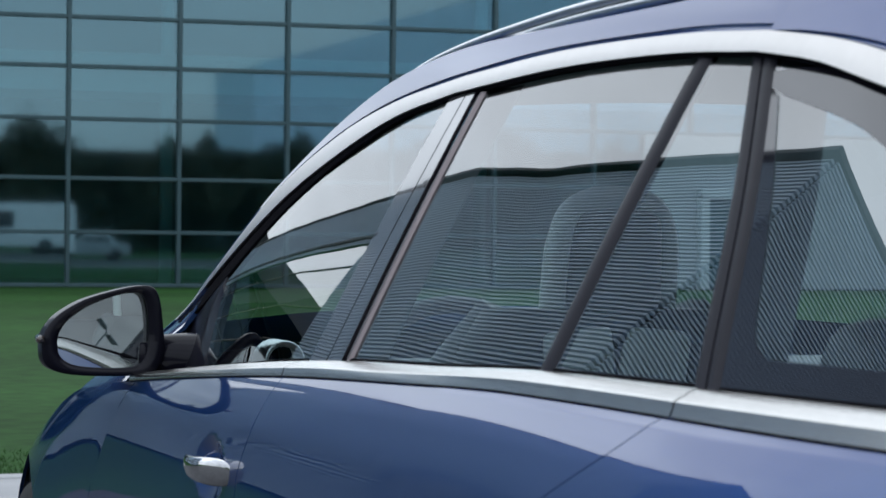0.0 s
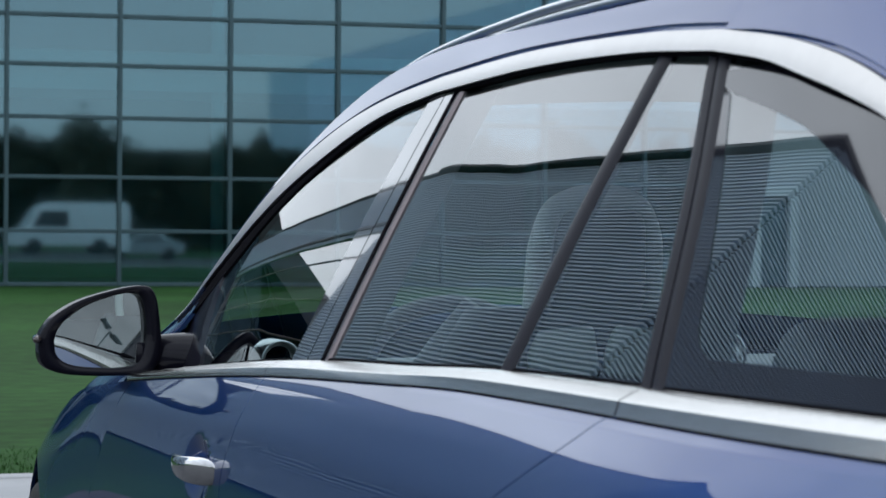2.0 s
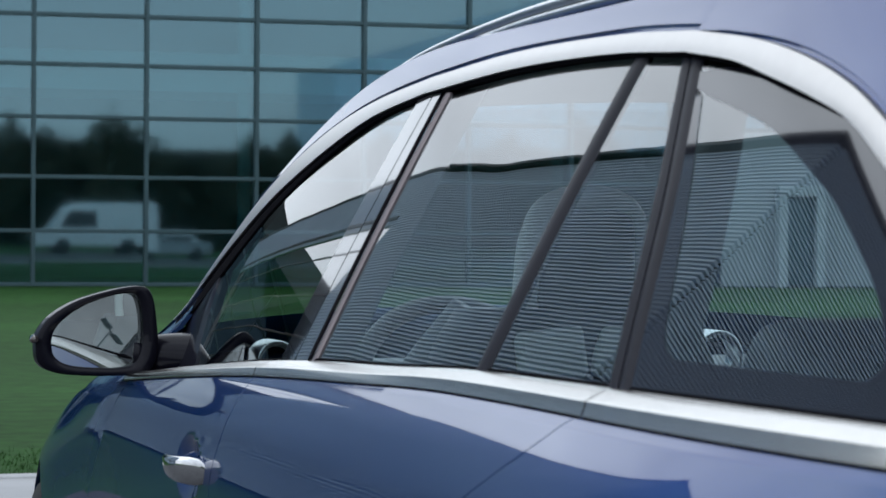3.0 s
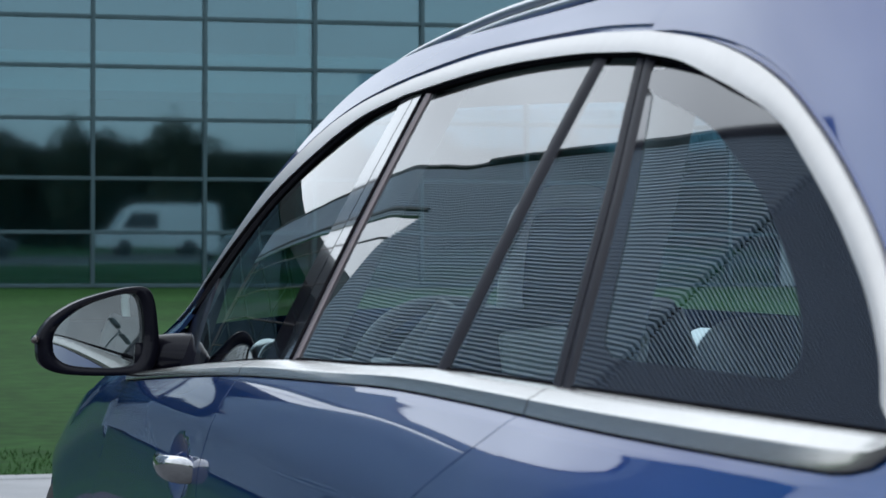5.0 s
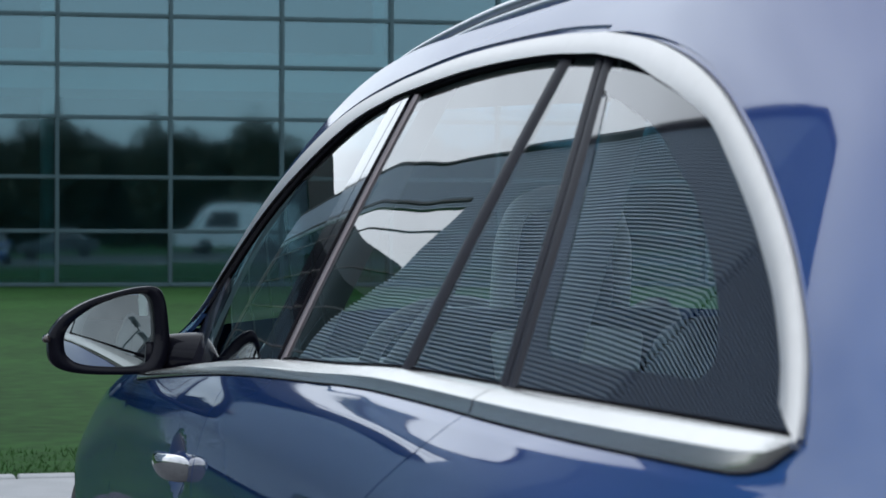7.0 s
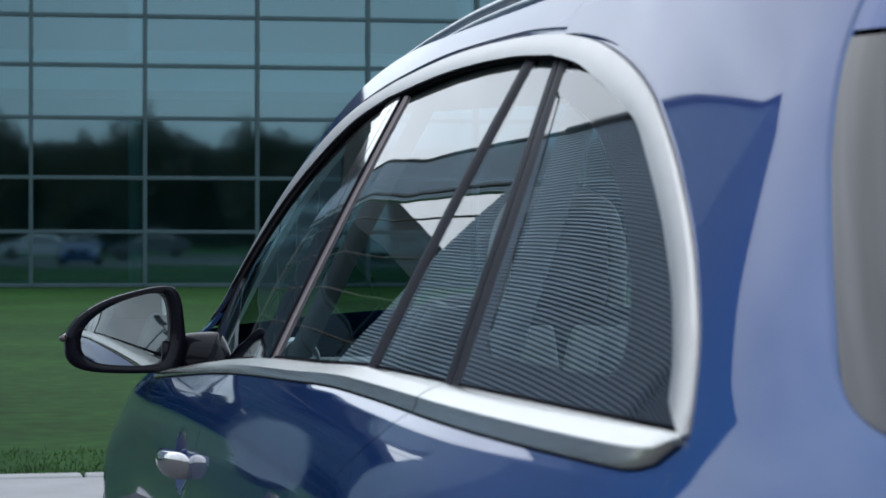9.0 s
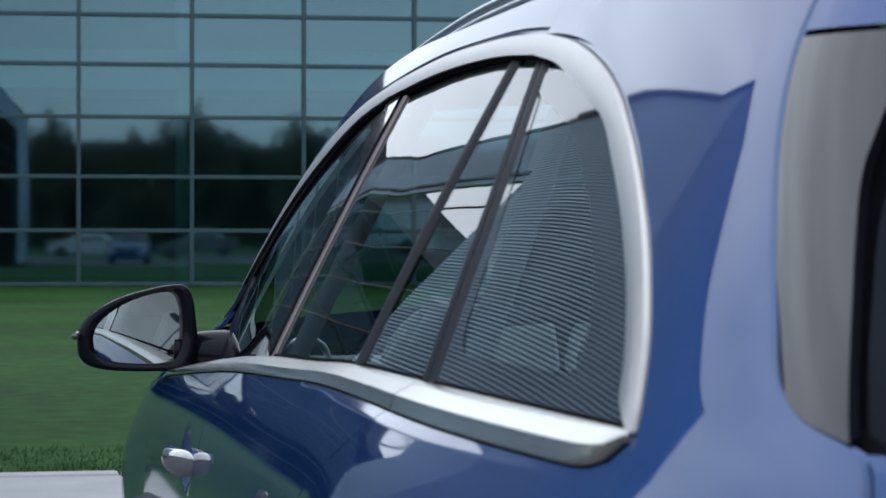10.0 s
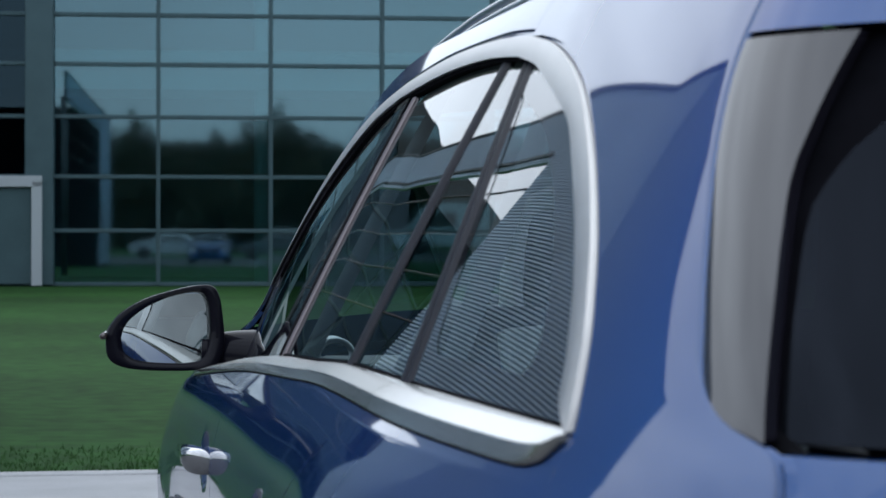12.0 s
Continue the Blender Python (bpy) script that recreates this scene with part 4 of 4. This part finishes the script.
# ---- glass building ahead: origin at a mullion, u along the facade ----
F0 = Vector((6.727, 50.278, 0))
FU = Vector((math.cos(radians(-3.5)), math.sin(radians(-3.5)), 0))
BAY = 2.647
LEVELS = [0.0, 1.26, 2.53, 3.94, 5.178, 6.345, 7.55, 8.80]
turn = math.atan2(FU.y, FU.x)
offices = empty("office_building", "two-storey office building with a dark teal glass curtain wall", "building", at=F0)
offices.rotation_euler = (0, 0, turn)
I0, I1 = -9, 15
for i in range(I0, I1 + 1):
    part("mullion", box_bm(0.095, 0.14, 8.8, (i * BAY, -0.04, 4.4), 0.008, 1), MULLION, offices, smooth=False)
for z in LEVELS:
    part("transom", box_bm((I1 - I0) * BAY, 0.12, 0.09, ((I0 + I1) / 2 * BAY, -0.03, z + 0.02), 0.008, 1), MULLION, offices, smooth=False)
pane_me = {}
for i in range(I0, I1):
    for level in range(len(LEVELS) - 1):
        # darker glass in the top row and past the corner column
        j = level + 10 * (level > 5 or i < -3)
        if j not in pane_me:
            bm = box_bm(BAY - 0.06, 0.02, LEVELS[level + 1] - LEVELS[level] - 0.06)
            pane_me[j] = bpy.data.meshes.new("pane")
            bm.to_mesh(pane_me[j])
            bm.free()
            pane_me[j].materials.append(DARK_GLASS if j > 9 else FACADE_GLASS)
        ob = new("pane", pane_me[j])
        ob.parent = offices
        ob.location = ((i + 0.5) * BAY, 0.03, (LEVELS[level] + LEVELS[level + 1]) / 2)
        ob.rotation_euler = (radians(random.uniform(-0.08, 0.08)), 0, radians(random.uniform(-0.08, 0.08)))
for u, w in ((19.25, 1.27), (-8.75, 1.55)):
    for du, dz, bw, bh in ((-w / 2 + 0.12, 1.2, 0.24, 2.42), (w / 2 - 0.12, 1.2, 0.24, 2.42), (0, 2.42, w, 0.26)):
        part("portal_frame", box_bm(bw, 0.30, bh, (u + du, -0.40, dz), 0.01, 1), SURROUND, offices, "pale grey door surround", smooth=False)
    part("portal_door", box_bm(w - 0.48, 0.06, 2.25, (u, -0.33, 1.15), 0.01, 1), MULLION, offices, smooth=False)
part("entrance_wall", box_bm(I1 * BAY - 17.2, 0.10, 3.90, ((17.2 + I1 * BAY) / 2, -0.16, 1.95), 0.01, 1), WALL_PANEL, offices, "pale grey wall panel beside the glass", smooth=False)
part("corner_column", box_bm(0.66, 0.30, 8.8, (-8.05, -0.20, 4.4), 0.02, 1), MULLION, offices, "dark metal column", smooth=False)
W = (I1 - I0) * BAY
XC = (I0 + I1) / 2 * BAY
part("back_wall", box_bm(W, 0.2, 8.8, (XC, 8.0, 4.4)), CONCRETE, offices, smooth=False)
part("floor_slab", box_bm(W, 7.4, 0.62, (XC, 4.1, 5.17)), BLIND, offices, smooth=False)
part("floor_slab", box_bm(W, 7.4, 0.30, (XC, 4.1, 8.6)), CONCRETE, offices, smooth=False)
for i in range(I0, I1):
    for z, h in ((4.83, 0.42), (5.42, 0.26), (7.42, 0.20)):
        part("roller_blind", box_bm(BAY - 0.14, 0.05, h, ((i + 0.5) * BAY, 0.16, z), 0.01, 1), BLIND, offices, "pale blind behind the glass", smooth=False)
for i in range(I0 + 2, I1, 3):
    part("inner_column", tube([(i * BAY - 0.22, 0.45, 0.05), (i * BAY - 0.22, 0.45, 8.5)], 0.16, 12), BLIND, offices, "pale round column behind the glass")
part("ground_slab", box_bm(W, 7.7, 0.1, (XC, 4.0, 0.0)), CONCRETE, offices, smooth=False)
part("roof_slab", box_bm(W + 0.4, 8.6, 1.22, (XC, 4.1, 9.43)), CANOPY, offices, smooth=False)
# a wedge of the roof juts out over the forecourt
bm = bmesh.new()
to_local = (Matrix.Translation(F0) @ Matrix.Rotation(turn, 4, "Z")).inverted()
for z in (8.90, 10.04):
    bm.faces.new([bm.verts.new(to_local @ Vector((x, y, z))) for x, y in ((-4.4, 50.6), (-9.8, 41.6), (-16.5, 41.6), (-16.5, 51.3))])
low, up = list(bm.verts)[:4], list(bm.verts)[4:]
for k in range(4):
    bm.faces.new((low[k], low[(k + 1) % 4], up[(k + 1) % 4], up[k]))
bmesh.ops.recalc_face_normals(bm, faces=bm.faces[:])
part("roof_wedge", bm, CANOPY, offices, "dark jutting roof edge", smooth=False)
for e in (I0, I1):
    part("end_wall", box_bm(0.3, 8.2, 8.8, (e * BAY + (-0.2 if e < 0 else 0.2), 4.1, 4.4)), CANOPY, offices, smooth=False)

# ---- ribbed wing beside the paving: a long wall nearly along y, a front wall, and a roof beam that runs on past it ----
wing = empty("ribbed_building", "grey building with ribbed metal cladding and an overhanging flat roof", "building", at=(-4.2, 0, 0))
wing.rotation_euler = (0, 0, -math.atan(0.05))
WY0, WY1, WTOP, FRONT, BEAM = 6.2, 14.4, 6.12, 5.7, 20.0
# core and beam behind the ribs are near-black: groove shade put into colour
part("core", box_bm(FRONT, WY1 - WY0, WTOP, (-FRONT / 2 - 0.06, (WY0 + WY1) / 2, WTOP / 2)), CAVITY, wing, smooth=False)
part("roof_edge", box_bm(FRONT + 0.1, WY1 - WY0 + 0.1, 0.05, (-FRONT / 2 - 0.005, (WY0 + WY1) / 2, WTOP + 0.028), 0.008), CANOPY, wing, "dark flat roof edge", smooth=False)
part("fascia_beam", box_bm(0.05, BEAM, 0.74, (-0.085, WY1 + BEAM / 2 + 0.05, WTOP - 0.37), 0.008), CAVITY, wing, "beam that runs on past the wall, black behind its ribs for groove shade", smooth=False)
part("roof_edge", box_bm(0.12, BEAM, 0.05, (-0.06, WY1 + BEAM / 2 + 0.06, WTOP + 0.028), 0.008), CANOPY, wing, smooth=False)
# dark strip drawn for the shadow line along the beam's underside
part("roof_edge", box_bm(0.14, BEAM, 0.05, (-0.06, WY1 + BEAM / 2 + 0.06, WTOP - 0.77), 0.008), CANOPY, wing, "dark strip for the shadow line under the beam", smooth=False)
part("canopy_post", tube([(-0.13, WY1 + BEAM - 0.1, -0.05), (-0.13, WY1 + BEAM - 0.1, WTOP - 0.7)], 0.09, 12), CANOPY, wing)
for z in (4.95, 4.3, 3.7, 3.1):
    part("tie_rod", tube([(-0.1, WY1, z), (-0.1, WY1 + BEAM, z)], 0.014, 8), GUIDE, wing, "thin metal rod")
PITCH, RIB = 0.043, 0.020
rib_count = int((WTOP - 0.12) / PITCH) + 1
for name, dims, at, first in (("rib", (0.05, WY1 - WY0, RIB), (-0.035, (WY0 + WY1) / 2), 0), ("beam_rib", (0.05, BEAM, RIB), (-0.035, WY1 + BEAM / 2 + 0.01), rib_count - 20)):
    bm = box_bm(*dims)
    me = bpy.data.meshes.new(name)
    bm.to_mesh(me)
    bm.free()
    me.materials.append(CLADDING)
    for k in range(first, rib_count):
        ob = new(name, me)
        ob.parent = wing
        ob.location = (at[0], at[1], 0.1 + k * PITCH)
# the front wall's ribs, joined
verts, faces = [], []
for k in range(int(rib_count * 1.4)):
    n, z = len(verts), 0.1 + k * PITCH / 1.4
    verts += [(x, y, z + dz) for x in (-FRONT - 0.06, -0.06) for y in (WY0 - 0.05, WY0) for dz in (-0.007, 0.007)]
    faces += [(n, n + 4, n + 5, n + 1), (n, n + 2, n + 6, n + 4), (n + 1, n + 5, n + 7, n + 3), (n, n + 1, n + 3, n + 2), (n + 4, n + 6, n + 7, n + 5)]
me = bpy.data.meshes.new("front_ribs")
me.from_pydata(verts, [], faces)
field = link("front_ribs", me, CLADDING, wing, smooth=False)
field["kind"] = "stuff"

# ---- trees behind the camera, mirrored in the glass building ----
def tree(x, y, h, r, seed, label):
    rnd = random.Random(seed)
    t = empty("tree", label, "tree", "row of trees", (x, y, 0))
    part("trunk", tube([(0, 0, -0.1), (0.05, 0.02, h * 0.3), (0.0, 0.08, h * 0.6), (0.08, 0.0, h * 0.85)], lambda s: 0.16 * (1 - 0.8 * s), 8), BARK, t)
    vs, fs = [], []
    for _ in range(5200):
        a, b, q = rnd.uniform(0, 2 * math.pi), rnd.uniform(-1, 1), rnd.random() ** 0.4
        lump = 1 + 0.28 * math.sin(3 * a + seed) + 0.2 * math.sin(5 * b + 2 * a)
        c = Vector((r * q * lump * math.cos(a) * math.sqrt(1 - b * b), r * q * lump * math.sin(a) * math.sqrt(1 - b * b), h * 0.6 + h * 0.40 * q * b * lump))
        u = Vector((rnd.gauss(0, 1), rnd.gauss(0, 1), rnd.gauss(0, 1))).normalized() * rnd.uniform(0.18, 0.40)
        v = u.orthogonal().normalized() * rnd.uniform(0.15, 0.34)
        n = len(vs)
        vs += [c - u, c + v, c + u, c - v]
        fs.append((n, n + 1, n + 2, n + 3))
    me = bpy.data.meshes.new("crown")
    me.from_pydata(vs, [], fs)
    link("crown", me, LEAF, t, smooth=False)
    return t


rnd = random.Random(5)
for k in range(16):
    tree(-62 + k * 9.2 + rnd.uniform(-3, 3), -124 + rnd.uniform(-4, 4), rnd.uniform(9.8, 12.4), rnd.uniform(3.0, 4.6), k, "broad leafy tree beside the hedge")
vs, fs = [], []
for _ in range(52000):
    c = Vector((rnd.uniform(-100, 110), -130 + rnd.uniform(-1.5, 1.5), 10.0 * rnd.random() ** 0.75))
    u = Vector((rnd.gauss(0, 1), rnd.gauss(0, 1), rnd.gauss(0, 1))).normalized() * rnd.uniform(0.35, 0.85)
    v = u.orthogonal().normalized() * rnd.uniform(0.35, 0.7)
    n = len(vs)
    vs += [c - u, c + v, c + u, c - v]
    fs.append((n, n + 1, n + 2, n + 3))
me = bpy.data.meshes.new("hedge")
me.from_pydata(vs, [], fs)
tagged(link("hedge", me, LEAF, None, smooth=False), "tall dense dark green hedge behind the car park", "hedge", kind="stuff")

# ---- gabled hall behind the camera, mirrored in the glass building ----
hall = empty("hall", "dark grey gabled hall behind the hedge", "building", at=(66.0, -150.0, 0))
bm = bmesh.new()
prof = [(-20, 0), (-20, 21.0), (20, 33.0), (60, 21.0), (60, 0)]
front = [bm.verts.new((x, 0, z)) for x, z in prof]
back = [bm.verts.new((x, -30, z)) for x, z in prof]
bm.faces.new(front)
bm.faces.new(back[::-1])
for i in range(5):
    bm.faces.new((front[i], back[i], back[(i + 1) % 5], front[(i + 1) % 5]))
bmesh.ops.recalc_face_normals(bm, faces=bm.faces[:])
part("wall", bm, CLADDING, hall, smooth=False)

# ---- lamp post behind the car ----
post = empty("lamp_post", "tall thin grey lamp post with two flat lamp heads", "street lamp", at=(-8.3, -16.6, 0))
part("pole", tube([(0, 0, -0.05), (0, 0, 3.9), (0, 0, 7.4)], lambda s: 0.10 - 0.03 * s, 12), MULLION, post)
part("cross_arm", tube([(-0.7, 0, 7.3), (0.7, 0, 7.45)], 0.04, 8), MULLION, post)
for sx in (1, -1):
    part("lamp_head", box_bm(1.15, 0.70, 0.12, (sx * 0.85, 0, 7.4 + 0.08 * sx), 0.03), MULLION, post)


# ---- parked cars and a van, mirrored in the glass building ----
def parked_car(x, y, heading, mat, label, tall=False):
    v = empty("van" if tall else "parked_car", label, "van" if tall else "car", "" if tall else "parked cars", (x, y, 0))
    v.rotation_euler = (0, 0, radians(heading))
    prof = ([(-2.5, 0.35), (-2.5, 1.1), (-2.45, 2.15), (-2.2, 2.3), (1.0, 2.3), (1.5, 2.05), (2.0, 1.25), (2.45, 1.1), (2.6, 0.75), (2.6, 0.35)] if tall else
            [(-2.15, 0.32), (-2.2, 0.75), (-2.1, 0.95), (-1.5, 1.02), (-0.95, 1.40), (0.2, 1.44), (0.9, 1.02), (1.75, 0.88), (2.15, 0.7), (2.15, 0.32)])
    top = 1.15 if tall else 1.0
    rows = []
    for s in (-1.0, -0.97, -0.5, 0.0, 0.5, 0.97, 1.0):
        rows.append([(0.9 * s * (1 - (0.22 if z > top else 0.0) * max(0, (z - top) / 0.5) * (0.3 if tall else 1)), yy, 0.02 + z - (0.03 if abs(s) == 1.0 else 0)) for yy, z in prof])
    bm = bmesh.new()
    vs = [[bm.verts.new(q) for q in r] for r in rows]
    for a, b in zip(vs, vs[1:]):
        for k in range(len(prof) - 1):
            bm.faces.new((a[k], a[k + 1], b[k + 1], b[k]))
    bm.faces.new(vs[0])
    bm.faces.new(vs[-1][::-1])
    bmesh.ops.recalc_face_normals(bm, faces=bm.faces[:])
    part("body", bm, mat, v, smooth=False)
    for sx in (1, -1):
        z0, z1 = (1.3, 1.95) if tall else (1.03, 1.33)
        bm = bmesh.new()
        w0, w1 = (0.905, 0.87) if tall else (0.90, 0.775)
        bm.faces.new([bm.verts.new(q) for q in ((sx * w0, -1.2 if not tall else 0.2, z0), (sx * w0, 0.75 if not tall else 1.7, z0), (sx * w1, 0.2 if not tall else 1.3, z1), (sx * w1, -0.85 if not tall else 0.2, z1))])
        part("side_window", bm, GLOSS, v, smooth=False)
        for wy in (-1.35, 1.40):
            bm = lathe([(-0.1, 0.05), (-0.1, 0.28), (-0.08, 0.32), (0.08, 0.32), (0.1, 0.28), (0.1, 0.05)], 24)
            bmesh.ops.translate(bm, verts=bm.verts[:], vec=(sx * 0.84, wy, 0.32))
            part("wheel", bm, TYRE, v)
    bm = bmesh.new()
    q = ((-0.8, 0.93, 1.04), (0.8, 0.93, 1.04), (0.68, 0.28, 1.41), (-0.68, 0.28, 1.41)) if not tall else ((-0.82, 2.03, 1.28), (0.82, 2.03, 1.28), (0.76, 1.56, 2.0), (-0.76, 1.56, 2.0))
    bm.faces.new([bm.verts.new(k) for k in q])
    part("windscreen", bm, GLOSS, v, smooth=False)
    return v


SILVER = material("silver_paint", (0.42, 0.44, 0.46), 0.3, 0.6, 1.0)
GREY_PAINT = material("grey_paint", (0.10, 0.11, 0.12), 0.3, 0.5, 1.0)
van = parked_car(12.3, -24.0, 84, WHITE_PAINT, "white panel van parked beside the hedge", True)
van.scale = (1.3, 1.3, 1.3)
parked_car(-3.5, -25.0, 90, SILVER, "silver saloon car parked beside the hedge")
parked_car(2.5, -25.2, 92, GREY_PAINT, "dark grey saloon car parked beside the hedge")
parked_car(16.5, -24.6, 88, SILVER, "silver saloon car parked beside the van")
